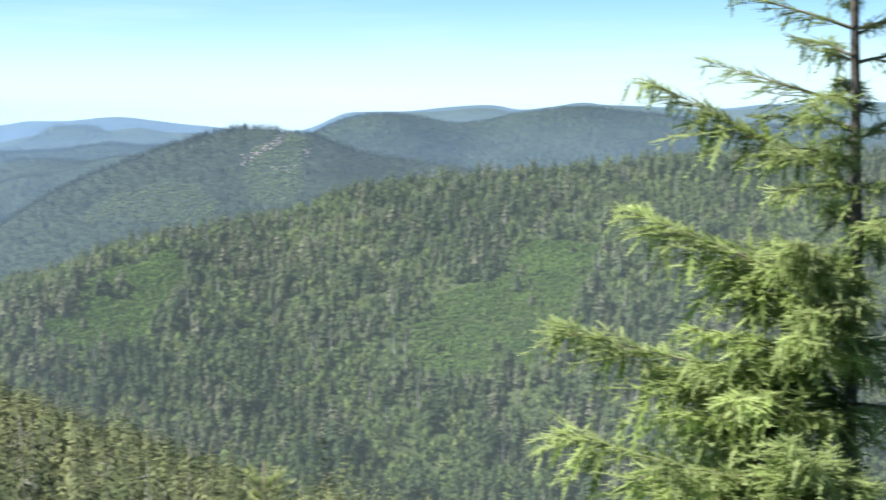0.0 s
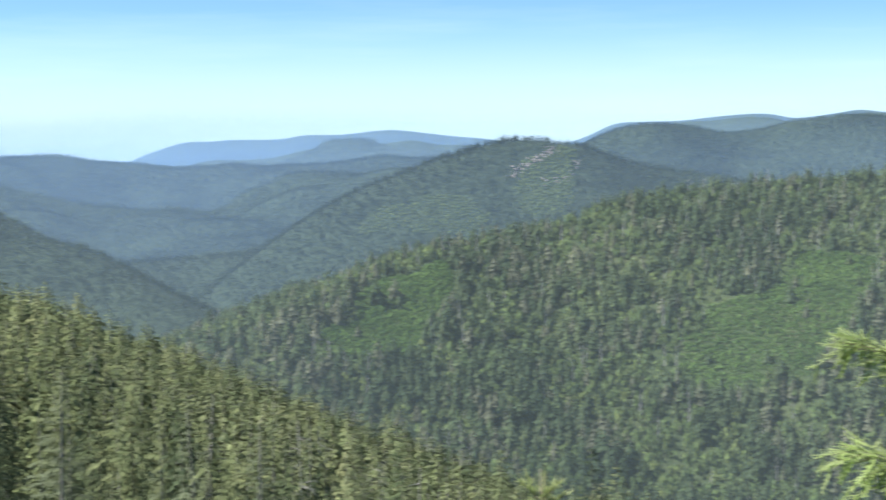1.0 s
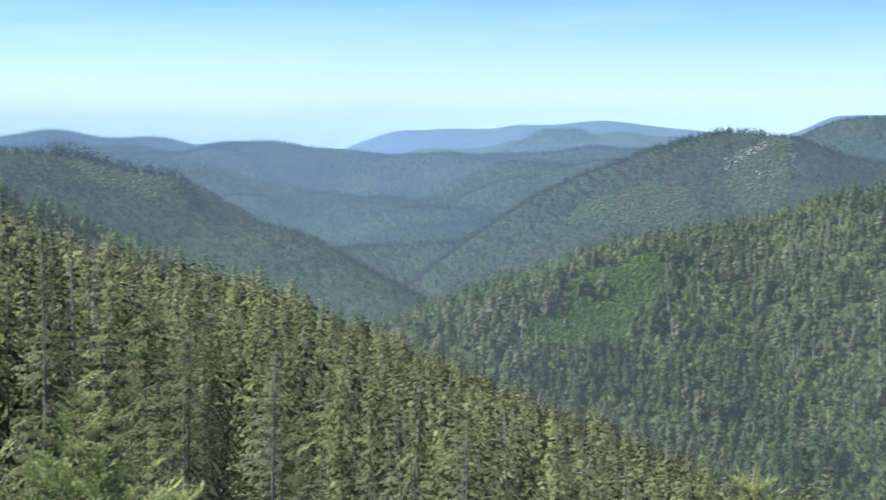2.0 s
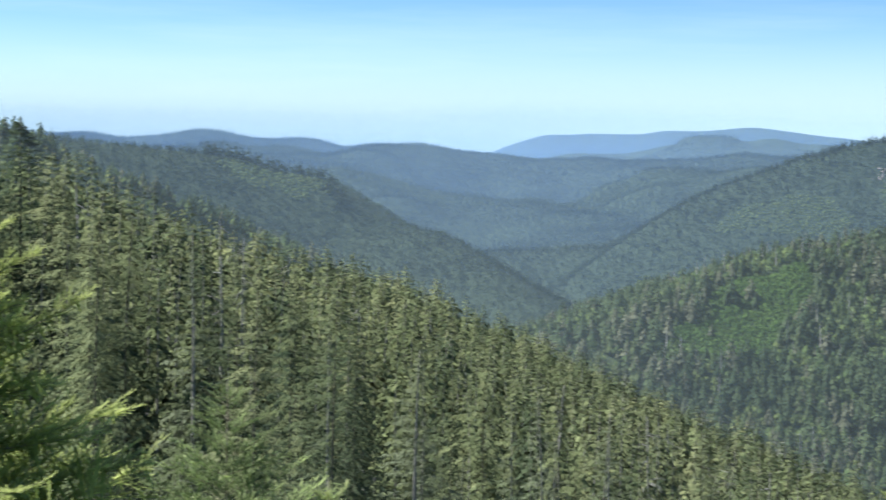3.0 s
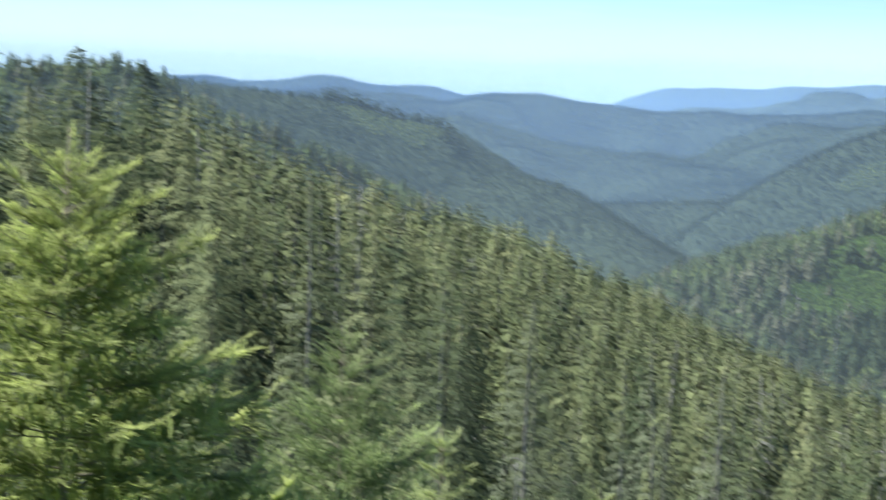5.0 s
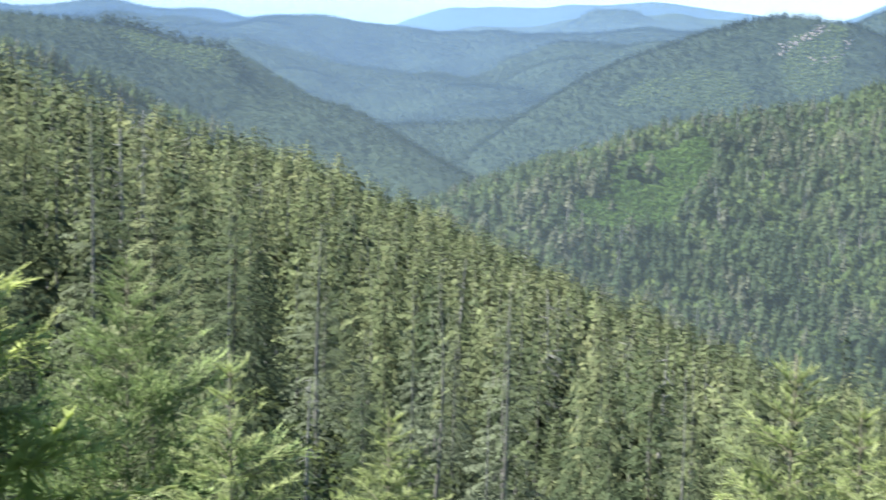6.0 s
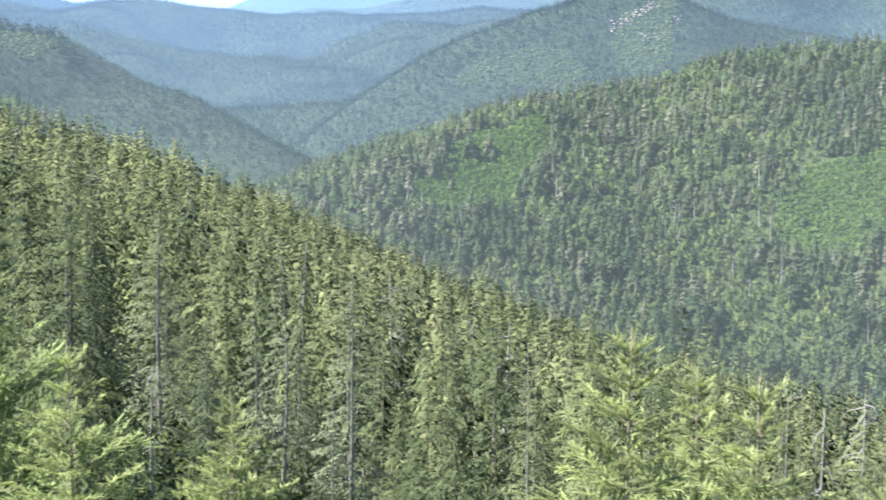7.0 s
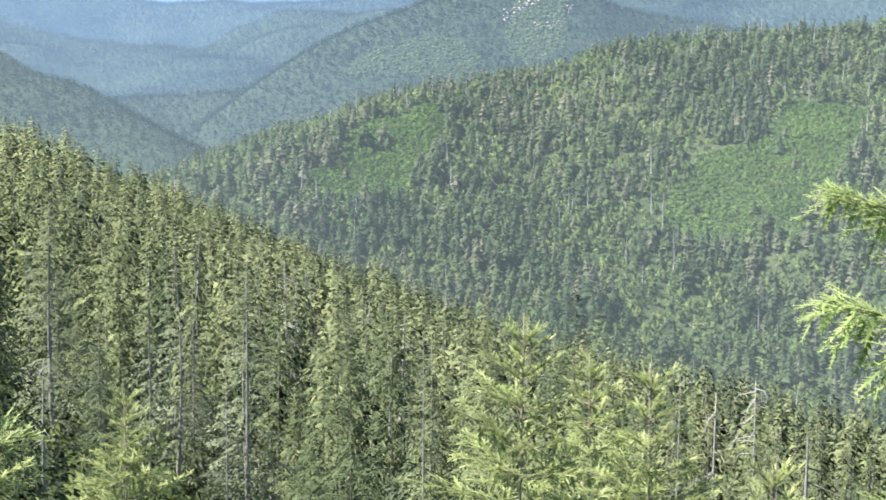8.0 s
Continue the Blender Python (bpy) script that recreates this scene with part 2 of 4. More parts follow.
RIDGE_BLUE = [(-2342, 2601, 5.8), (-2057, 2832, 2.7), (-2001, 2872, 0.2), (-1973, 2891, 3.3), (-1925, 2923, 5.8), (-1885, 2949, -3.6), (-1826, 2986, 0.3), (-1776, 3016, 9.9), (-1735, 3039, 16.9), (-1694, 3063, 10.9), (-1642, 3091, -0.8), (-1547, 3139, 1.7), (-1504, 3160, -6.7), (-1472, 3175, -17.7), (-1397, 3209, -7.6), (-1300, 3250, -33.9), (-1226, 3279, -58.4)]
RIDGE_VALLEY_HEAD = [(-1383, 2886, -36.9), (-1329, 2911, -14.9), (-1262, 2941, -6.9), (-1204, 2965, -5.1), (-1145, 2988, -17.3), (-1069, 2998, -23.0), (-1022, 2992, -32.7), (-987, 2986, -33.8), (-953, 2983, -28.6), (-907, 2979, -28.8), (-873, 2975, -22.6), (-830, 2975, -30.0), (-775, 2972, -27.1), (-665, 2956, -22.3), (-590, 2946, -12.3), (-537, 2939, -16.6), (-485, 2932, -17.8), (-359, 2928, -26.6)]
RIDGE_KNOLL = [(-1102, 689, -14.9), (-966, 870, -8.1), (-903, 935, -3.6), (-840, 993, -0.9), (-821, 1008, -1.1), (-808, 1019, 1.9), (-798, 1027, 5.2), (-788, 1034, 6.4), (-774, 1044, 2.1), (-757, 1056, 0.9), (-749, 1063, -4.5), (-743, 1067, -9.1), (-736, 1071, -28.6), (-733, 1074, -67.2)]


def smooth_line(points, n=3):
    """A crest as many points of a Catmull-Rom curve through the few given ones."""
    p = np.array(points, float)
    p = np.vstack([2 * p[0] - p[1], p, 2 * p[-1] - p[-2]])
    t = np.linspace(0, 1, n, endpoint=False)[:, None]
    out = []
    for a, b, c, d in zip(p, p[1:], p[2:], p[3:]):
        out.append(0.5 * (2 * b + (c - a) * t + (2 * a - 5 * b + 4 * c - d) * t**2 + (3 * b - a - 3 * c + d) * t**3))
    return np.vstack([*out, p[-2:-1]])


def value_noise(x, y, seed):
    """Smooth noise in -1..1 on a unit lattice."""
    xi, yi = np.floor(x).astype(np.int64), np.floor(y).astype(np.int64)
    fx, fy = x - xi, y - yi
    fx, fy = fx * fx * (3 - 2 * fx), fy * fy * (3 - 2 * fy)

    def corner(i, j):
        n = (i * 374761393 + j * 668265263 + seed * 1442695041) & 0x7FFFFFFF
        n = ((n ^ (n >> 13)) * 1274126177) & 0x7FFFFFFF
        return ((n ^ (n >> 16)) & 0xFFFF) / 32767.5 - 1

    a, b = corner(xi, yi), corner(xi + 1, yi)
    c, d = corner(xi, yi + 1), corner(xi + 1, yi + 1)
    return (a * (1 - fx) + b * fx) * (1 - fy) + (c * (1 - fx) + d * fx) * fy


def relief(x, y, size, seed, octaves=4):
    return sum(value_noise(x / size * 2**k, y / size * 2**k, seed + k) / 2**k for k in range(octaves))


# crest line, slope of the near and of the far flank, roundness of the crest, relief
RIDGES = [
    (RIDGE_CUT, 0.40, 0.35, 25, 9),
    (RIDGE_ROCK, 0.50, 0.45, 26, 14),
    (RIDGE_DARK, 0.30, 0.30, 40, 20),
    (RIDGE_FAR_EAST, 0.16, 0.2, 40, 20),
    (RIDGE_FAR_WEST, 0.16, 0.2, 40, 14),
    (RIDGE_MESA, 0.12, 0.2, 30, 10),
    (RIDGE_WEST, 0.52, 0.45, 26, 14),
    (RIDGE_BLUE, 0.2, 0.2, 40, 20),
    (RIDGE_VALLEY_HEAD, 0.2, 0.2, 40, 34),
    (RIDGE_KNOLL, 0.75, 0.5, 12, 6),
]
RIDGES = [(smooth_line(r[0]), *r[1:]) for r in RIDGES]
SPUR = np.array(SPUR)


def spur_height(x, y):
    """The hillside under the lookout, which falls away to a long wooded shoulder."""
    d = np.hypot(x, y)
    az = np.degrees(np.arctan2(x, y))
    edge = np.interp(az, SPUR[:, 0], SPUR[:, 1])
    low = np.interp(az, SPUR[:, 0], SPUR[:, 2])
    u = np.maximum(d - 2.2, 0) / edge
    z = np.where(u < 1, low * np.minimum(u, 1) ** 0.6, low - 0.62 * np.maximum(d - edge, 0) - 0.0006 * np.maximum(d - edge, 0) ** 2)
    bowl = np.interp(az, [-60, -38, -30, -24, -18], [14, 14, 11, 5, 0])
    z = z - bowl * np.sin(np.pi * np.sqrt(np.minimum(u, 1)))
    behind = np.clip((np.abs(az + 15) - 70) / 40, 0, 1)
    back = 0.14 * np.maximum(d - 3, 0) * np.exp(-d / 900)
    return z * (1 - behind) + back * behind + relief(x, y, 60, 5) * np.clip(d / 150, 0, 1) * 2.0


def away_from(x, y, p, q):
    """How far plan points lie from the stretch p to q, and how far along it."""
    ex, ey = q[0] - p[0], q[1] - p[1]
    t = np.clip(((x - p[0]) * ex + (y - p[1]) * ey) / (ex * ex + ey * ey), 0, 1)
    return np.hypot(x - p[0] - ex * t, y - p[1] - ey * t), t


def land_height(x, y):
    """The height of the ground at plan points: each ridge falls away to both sides of its crest line."""
    x, y = np.asarray(x, float), np.asarray(y, float)
    d = np.hypot(x, y)
    z = np.where(d < 3500, -245.0, -245 + 217 * np.clip((d - 3500) / 1400, 0, 1)) + relief(x, y, 400, 3) * 6
    for n, (crest, near, far, round_, rough) in enumerate(RIDGES):
        spans = list(zip(crest[:-1], crest[1:]))
        off = np.full(x.shape, 1e6)
        for p, q in spans:
            off = np.minimum(off, away_from(x, y, p, q)[0])
        whole, high, out = 1e-12, 0.0, 0.0
        for p, q in spans:
            gap, t = away_from(x, y, p, q)
            w = math.hypot(q[0] - p[0], q[1] - p[1]) * np.exp((off - gap) / (0.15 * off + 8))
            whole, high = whole + w, high + w * (p[2] + (q[2] - p[2]) * t)
            out = out + w * math.hypot(*(p + q)[:2]) / 2
        high, out, off2 = high / whole, out / whole, off**2
        form = high - np.where(d < out, near, far) * (np.sqrt(off2 + round_**2) - round_)
        bumps = relief(x, y, 260, 20 + n, 3) * rough * np.clip((off - 20) / 200, 0, 1)
        ribs = relief(x * 0.8 + y * 0.3, y * 0.35 - x * 0.2, 140, 60 + n, 2) * rough * 0.5 * np.clip((off - 20) / 160, 0, 1)
        z = np.maximum(z, form + bumps + ribs)
    return np.maximum(z, spur_height(x, y))

def mesh_from(name, verts, tris, mats, mat_index=None, tint=None, lean=None):
    """A mesh of triangles from arrays."""
    me = bpy.data.meshes.new(name)
    verts, tris = np.asarray(verts, np.float32), np.asarray(tris, np.int32)
    me.vertices.add(len(verts))
    me.vertices.foreach_set("co", verts.ravel())
    me.loops.add(tris.size)
    me.loops.foreach_set("vertex_index", tris.ravel())
    me.polygons.add(len(tris))
    me.polygons.foreach_set("loop_start", np.arange(0, tris.size, 3, dtype=np.int32))
    for mat in mats:
        me.materials.append(mat)
    if mat_index is not None:
        me.polygons.foreach_set("material_index", np.asarray(mat_index, np.int32))
    if tint is not None:
        a = me.attributes.new("tint", "FLOAT", "POINT")
        a.data.foreach_set("value", np.asarray(tint, np.float32))
    if lean is not None:
        a = me.attributes.new("lean", "FLOAT_VECTOR", "POINT")
        a.data.foreach_set("vector", np.asarray(lean, np.float32).ravel())
    me.update(calc_edges=True)
    return me


# ---- ground: one sheet round the lookout, finest where the slopes are looked at ----
az = np.radians(np.concatenate([np.arange(-48, 20, 0.25), np.arange(20, 312, 4.0)]))
rad = np.concatenate([[0.01], np.geomspace(0.8, 860, 110), np.arange(870, 1700, 9), np.arange(1700, 3600, 22), np.arange(3600, 4970, 55)])
RR, AA = np.meshgrid(rad, az, indexing="ij")
GX, GY = RR * np.sin(AA), RR * np.cos(AA)
GZ = land_height(GX, GY)
i, j = np.meshgrid(np.arange(len(rad) - 1), np.arange(len(az)), indexing="ij")
j2, n = (j + 1) % len(az), len(az)
q = np.stack([i * n + j, i * n + j2, (i + 1) * n + j2, (i + 1) * n + j], -1).reshape(-1, 4)
me = mesh_from("ground", np.stack([GX, GY, GZ], -1).reshape(-1, 3), np.vstack([q[:, [0, 2, 1]], q[:, [0, 3, 2]]]), [FLOOR, CANOPY], np.tile((rad[i] > 1620).ravel(), 2))
me.polygons.foreach_set("use_smooth", np.ones(len(me.polygons), bool))
tagged(new("ground", me), "wooded mountain land with ridges and valleys", "terrain", kind="structure")

# what of the land is open to the lookout: the highest line of sight so far, out along each direction
fine = slice(0, 272)
SIGHT = np.maximum.accumulate((GZ[:, fine] + 0 - EYE) / np.maximum(RR[:, fine], 1), axis=0)


def open_to_view(x, y, z, tall):
    d, a = np.hypot(x, y), np.degrees(np.arctan2(x, y))
    c = np.clip(((a + 48) / 0.25).astype(int), 0, 271)
    r = np.clip(np.searchsorted(rad, d * 0.985) - 1, 0, len(rad) - 1)
    return (z + tall - EYE) / d > SIGHT[r, c]


# ---- haze: leaning see-through sheets between the ridges, tinted blue in place of lit air ----
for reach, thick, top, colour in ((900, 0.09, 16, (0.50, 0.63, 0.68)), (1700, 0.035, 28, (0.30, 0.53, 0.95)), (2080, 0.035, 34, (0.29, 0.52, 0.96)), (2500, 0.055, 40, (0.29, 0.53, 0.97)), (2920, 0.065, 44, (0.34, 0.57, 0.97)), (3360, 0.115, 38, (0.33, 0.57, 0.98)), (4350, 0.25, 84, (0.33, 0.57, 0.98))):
    a = np.radians(np.linspace(-75, 45, 61))
    h = np.array([-270, -190, -100, -10, top, top + 0.008 * reach, top + 0.024 * reach])
    fade = np.array([0.9, 0.95, 1.0, 0.95, 0.65, 0.18, 0.0] if reach < 1000 else [0.8, 0.85, 1.0, 1.0, 0.7, 0.18, 0.0])  # most opaque low in the valley, clear above the crests
    A, H = np.meshgrid(a, h, indexing="ij")
    out = reach + 0.9 * H
    v = np.stack([out * np.sin(A), out * np.cos(A), H], -1).reshape(-1, 3)
    i, j = np.meshgrid(np.arange(60), np.arange(6), indexing="ij")
    q = np.stack([i * 7 + j, (i + 1) * 7 + j, (i + 1) * 7 + j + 1, i * 7 + j + 1], -1).reshape(-1, 4)
    # more opaque to the left, which paints the western hills bluer
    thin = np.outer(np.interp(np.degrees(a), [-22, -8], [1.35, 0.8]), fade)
    if reach > 4000:  # faded above the western crests, where the sheet would tint the sky
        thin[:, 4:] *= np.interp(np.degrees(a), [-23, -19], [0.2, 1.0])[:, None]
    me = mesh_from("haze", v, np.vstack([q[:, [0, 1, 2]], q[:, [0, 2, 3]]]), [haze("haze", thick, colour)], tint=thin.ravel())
    tagged(new("haze", me), "mostly clear blue-tinted sheet standing in for summer haze between ridges", "haze", kind="structure")


# ---- woods ----
def unit(v):
    return v / np.linalg.norm(v)


def stick(v, f, p, q, r0, r1, sides=3):
    """A tapered round stick from p to q, added to the lists of points and triangles."""
    o, p, q = len(v), np.array(p, float), np.array(q, float)
    w = unit(q - p)
    s = unit(np.cross(w, (0.31, 0.89, 0.23)))
    t = np.cross(w, s)
    for c, r in ((p, r0), (q, r1)):
        for k in range(sides):
            a = 6.2832 * k / sides
            v.append(c + r * (s * math.cos(a) + t * math.sin(a)))
    for k in range(sides):
        a, b = o + k, o + (k + 1) % sides
        f.extend([(a, b, b + sides), (a, b + sides, a + sides)])


def tube(points, radii, sides=6):
    """One closed tapered tube along the points."""
    v, f = [], []
    pts = [np.array(p, float) for p in points]
    for k, (c, r) in enumerate(zip(pts, radii)):
        w = unit(pts[min(k + 1, len(pts) - 1)] - pts[max(k - 1, 0)])
        s = unit(np.cross(w, (0.31, 0.89, 0.23)))
        t = np.cross(w, s)
        v.extend(c + r * (s * math.cos(6.2832 * j / sides) + t * math.sin(6.2832 * j / sides)) for j in range(sides))
        if k:
            for j in range(sides):
                a, b = (k - 1) * sides + j, (k - 1) * sides + (j + 1) % sides
                f.extend([(a, b, b + sides), (a, b + sides, a + sides)])
    v.append(pts[-1])
    f.extend((len(v) - 1, len(v) - 1 - sides + j, len(v) - 1 - sides + (j + 1) % sides) for j in range(sides))
    return v, f


def units(v):
    return v / np.linalg.norm(v, axis=-1, keepdims=True)


def boughs(root, a, length, rise, droop, tufts, rng, wide, slope):
    """Drooping boughs, roof-shaped: side shoots slope down from each limb as rows of overlapping needle tufts."""
    count, row = (round(tufts / 3), 3) if tufts > 5 else (tufts, 1)
    up, shape = np.array([0, 0, 1.0]), (len(a), count)
    out = np.stack([np.cos(a), np.sin(a), 0 * a], -1)[:, None]
    side = np.stack([-np.sin(a), np.cos(a), 0 * a], -1)[:, None]
    L, rise = length[:, None], rise[:, None]
    s = 0.03 + 0.95 * (np.arange(count) + rng.uniform(0.1, 0.9, shape)) / count
    sign = np.where(np.arange(count) % 2, 1.0, -1.0) * np.where(np.arange(count) < count - 1, 1.0, rng.uniform(0, 0.3, shape))
    base = root[:, None] + out * (L * s)[..., None] + up * (L * (rise * s - droop[:, None] * s * s))[..., None]
    along = out + up * (rise - 2 * droop[:, None] * s)[..., None]
    reach = L * (wide * (1.05 - s) + 0.13) * rng.uniform(0.7, 1.25, shape)
    way = units(along * rng.uniform(0.5, 0.95, shape)[..., None] + side * (sign * 0.75)[..., None] - up * rng.uniform(*slope, shape)[..., None])
    shape = (*shape, row)
    t = (np.arange(row) + rng.uniform(0, 0.6, shape)) / 3
    c = base[:, :, None] + way[:, :, None] * (reach[..., None] * t)[..., None] - up * (reach[..., None] * t * t * 0.25)[..., None]
    go = units(way[:, :, None] + rng.normal(0, 0.16, (*shape, 3)) - up * (rng.random(shape) < 0.16)[..., None] * 0.9)
    flat = along[:, :, None] + rng.normal(0, 0.7, (*shape, 3))
    flat = units(flat - go * np.sum(flat * go, -1, keepdims=True))
    g = (np.maximum(L, 0.03) * (26 / tufts) ** 0.62)[..., None, None] * rng.uniform(0.12, 0.25, shape)[..., None]
    v = np.stack([c - flat * g * 0.2, c + flat * g * 0.2, c + go * g], -2).reshape(-1, 3)
    n = units(up * 0.75 + out * 0.45 + side * (sign * 0.6)[..., None])[:, :, None] + rng.normal(0, 0.1, (*shape, 3))
    return v, np.arange(len(v)).reshape(-1, 3), np.repeat(units(n).reshape(-1, 3), 3, axis=0)


def fir_shape(layers, per, tufts, seed, bare=0.08, radius=0.17, droop=0.35, sparse=0.0, trunk=0.013, trunk_sides=5, parted=False, wide=0.45, slope=(0.25, 0.85)):
    """A conifer, one unit high: tiers of drooping boughs round a tapered trunk."""
    rng = np.random.default_rng(seed)
    bend = rng.normal(0, 0.012, 2)

    def stem(h):
        return np.stack([bend[0] * np.sin(h * 3), bend[1] * np.sin(h * 2.4), h], -1)

    hs = np.linspace(-0.06, 1.02, 8)
    tv, tf = tube(stem(hs), [trunk * max(0.05, 1.03 - h) for h in hs], trunk_sides)
    k, j = np.meshgrid(np.arange(layers), np.arange(per), indexing="ij")
    keep = (rng.random(k.shape) >= sparse) & ((j < per - 1) | (k < 0.85 * layers))
    k, j = k[keep], j[keep]
    u = (k + 0.5) / layers
    h = bare + (1 - bare) * (1 - (1 - u) ** 1.3)
    body = 1.08 * (1 - u) ** 1.0 * np.minimum(1.0, 0.65 + u * 2.2)
    n = len(k)
    whorl = rng.uniform(0.8, 1.15, layers)[k]
    a = rng.uniform(0, 6.2832 / per, n) + 6.2832 * j / per + k * 2.4
    length = radius * body * whorl * rng.uniform(0.6, 1.2, n) + 0.003 + 0.018 * (1 - u) ** 0.7
    v, f, lean = boughs(stem(h + rng.normal(0, 0.14 / layers * (1 - bare), n)), a, length, 0.55 * u - 0.12 + rng.normal(0, 0.08, n), droop * (1.1 - 0.6 * u), tufts, rng, wide, slope)
    if parted:
        return (v, f, lean), (np.array(tv), np.array(tf))
    return np.vstack([v, tv]), np.vstack([f, np.array(tf) + len(v)]), np.r_[np.zeros(len(f), int), np.ones(len(tf), int)], np.vstack([lean, 0 * np.array(tv)])


def ragged_fir(count, seed, radius=0.19, low=0.04):
    """A conifer seen from afar, one unit high: overlapping ragged skirts of boughs."""
    rng = np.random.default_rng(seed)
    v, f = [], []
    for k in range(count):
        u = ((k + rng.uniform(0, 1)) / count) ** 1.35
        h = low + (1 - low) * u
        r = radius * (1.04 - u) ** 0.72 * rng.uniform(0.55, 1.25) + 0.012
        a, w = k * 2.4 + rng.uniform(-0.5, 0.5), rng.uniform(0.35, 0.75) * min(1.0, 6 / count**0.5)
        top = min(1.03, h + r * rng.uniform(0.5, 1.1) * min(1.0, 7 / count**0.5))
        o = len(v)
        inner = 0.18 if count < 60 else rng.uniform(0.25, 0.75)
        v.append((r * inner * math.cos(a), r * inner * math.sin(a), top))
        for s in (-w, w):
            q = r * rng.uniform(0.7, 1.15)
            v.append((q * math.cos(a + s), q * math.sin(a + s), h - r * rng.uniform(0.1, 0.55)))
        f.append((o, o + 1, o + 2))
    o = len(v)
    v.extend([(-0.004, 0, 0.9), (0.004, 0.004, 0.9), (0.009, -0.005, -0.04), (-0.009, 0.006, -0.04)])
    f.extend([(o, o + 1, o + 2), (o, o + 2, o + 3)])
    v = np.array(v)
    out = np.column_stack([v[:, :2] / (np.hypot(v[:, 0], v[:, 1])[:, None] + 0.01), np.full(len(v), 0.75)])
    return v, np.array(f), np.r_[np.zeros(count, int), 1, 1], units(out + rng.normal(0, 0.15, out.shape))


def snag_shape(seed, limbs=12, sides=3, thick=0.02):
    """A dead standing trunk with bare broken limbs, one unit high."""
    rng = np.random.default_rng(seed)
    v, f = [], []
    lean = rng.normal(0, 0.025, 2)
    for p, q in ((-0.05, 0.4), (0.4, 0.75), (0.75, 1.0)):
        stick(v, f, (lean[0] * p, lean[1] * p * p, p), (lean[0] * q, lean[1] * q * q, q), thick * (1.15 - p), thick * (1.15 - q), sides)
    for k in range(limbs):
        h, a, r = rng.uniform(0.3, 0.97), rng.uniform(0, 6.28), rng.uniform(0.03, 0.12)
        stick(v, f, (lean[0] * h, lean[1] * h * h, h), (r * math.cos(a), r * math.sin(a), h + rng.uniform(-0.06, 0.03)), 0.0045, 0.0015, 3)
    return np.array(v), np.array(f), np.zeros(len(f), int)


def bush_shape(seed, leaves=20, leaf=0.17):
    """A broadleaf shrub, one unit wide: a ragged heap of leaf clumps."""
    rng = np.random.default_rng(seed)
    v, f = [], []
    for k in range(leaves):
        a, b = rng.uniform(0, 6.28), rng.uniform(0.0, 1.45)
        c = np.array([math.cos(a) * math.cos(b) * 0.45, math.sin(a) * math.cos(b) * 0.45, math.sin(b) * 0.62 + 0.08]) * rng.uniform(0.6, 1.12)
        f.append((len(v), len(v) + 1, len(v) + 2))
        v.extend(c + rng.normal(0, leaf, (3, 3)))
    v = np.array(v)
    return v, np.array(f), np.zeros(len(f), int), units(units(v - np.array([0, 0, 0.2])) + np.array([0, 0, 0.8]) + rng.normal(0, 0.12, v.shape))


def plant(name, shapes, x, y, z, height, width, tint, mats, label, category):
    """Many plants as one object: each of the shapes set at its share of the places."""
    rng = np.random.default_rng(len(x))
    V, F, M, T, N, off = [], [], [], [], [], 0
    pick = rng.integers(0, len(shapes), len(x))
    for k, (v, f, mi, *lean) in enumerate(shapes):
        w = np.where(pick == k)[0]
        a = rng.uniform(0, 6.28, len(w))
        c, s = np.cos(a)[:, None], np.sin(a)[:, None]
        W, H = width[w][:, None], height[w][:, None]
        px = (v[None, :, 0] * c - v[None, :, 1] * s) * W + x[w][:, None]
        py = (v[None, :, 0] * s + v[None, :, 1] * c) * W + y[w][:, None]
        pz = v[None, :, 2] * H + z[w][:, None]
        V.append(np.stack([px, py, pz], -1).reshape(-1, 3))
        F.append((f[None] + np.arange(len(w))[:, None, None] * len(v) + off).reshape(-1, 3))
        M.append(np.tile(mi, len(w)))
        T.append(np.repeat(tint[w], len(v)))
        for n in lean:
            N.append(np.stack([n[None, :, 0] * c - n[None, :, 1] * s, n[None, :, 0] * s + n[None, :, 1] * c, n[None, :, 2] + 0 * c], -1).reshape(-1, 3))
        off += len(w) * len(v)
    F = np.vstack(F)
    me = mesh_from(name, np.vstack(V), F, mats, np.concatenate(M), np.concatenate(T), np.vstack(N) if N else None)
    return tagged(new(name, me), label, category, kind="stuff")


def scatter(step, az0, az1, d0, d1, seed):
    """Jittered plan places in a sector, about step metres apart."""
    rng = np.random.default_rng(seed)
    lim = d1 + step
    gx, gy = np.meshgrid(np.arange(-lim, lim, step), np.arange(0, lim, step))
    x = (gx + rng.uniform(-0.5, 0.5, gx.shape) * step).ravel()
    y = (gy + rng.uniform(-0.5, 0.5, gx.shape) * step).ravel()
    d, a = np.hypot(x, y), np.degrees(np.arctan2(x, y))
    k = (d > d0) & (d < d1) & (a > az0) & (a < az1)
    return x[k], y[k], rng


def inside(x, y, corners):
    """Which plan places lie in the polygon."""
    hit = np.zeros(x.shape, bool)
    for (ax, ay), (bx, by) in zip(corners, corners[1:] + corners[:1]):
        cross = (ay > y) != (by > y)
        hit ^= cross & (x < (bx - ax) * (y - ay) / (by - ay + 1e-9) + ax)
    return hit


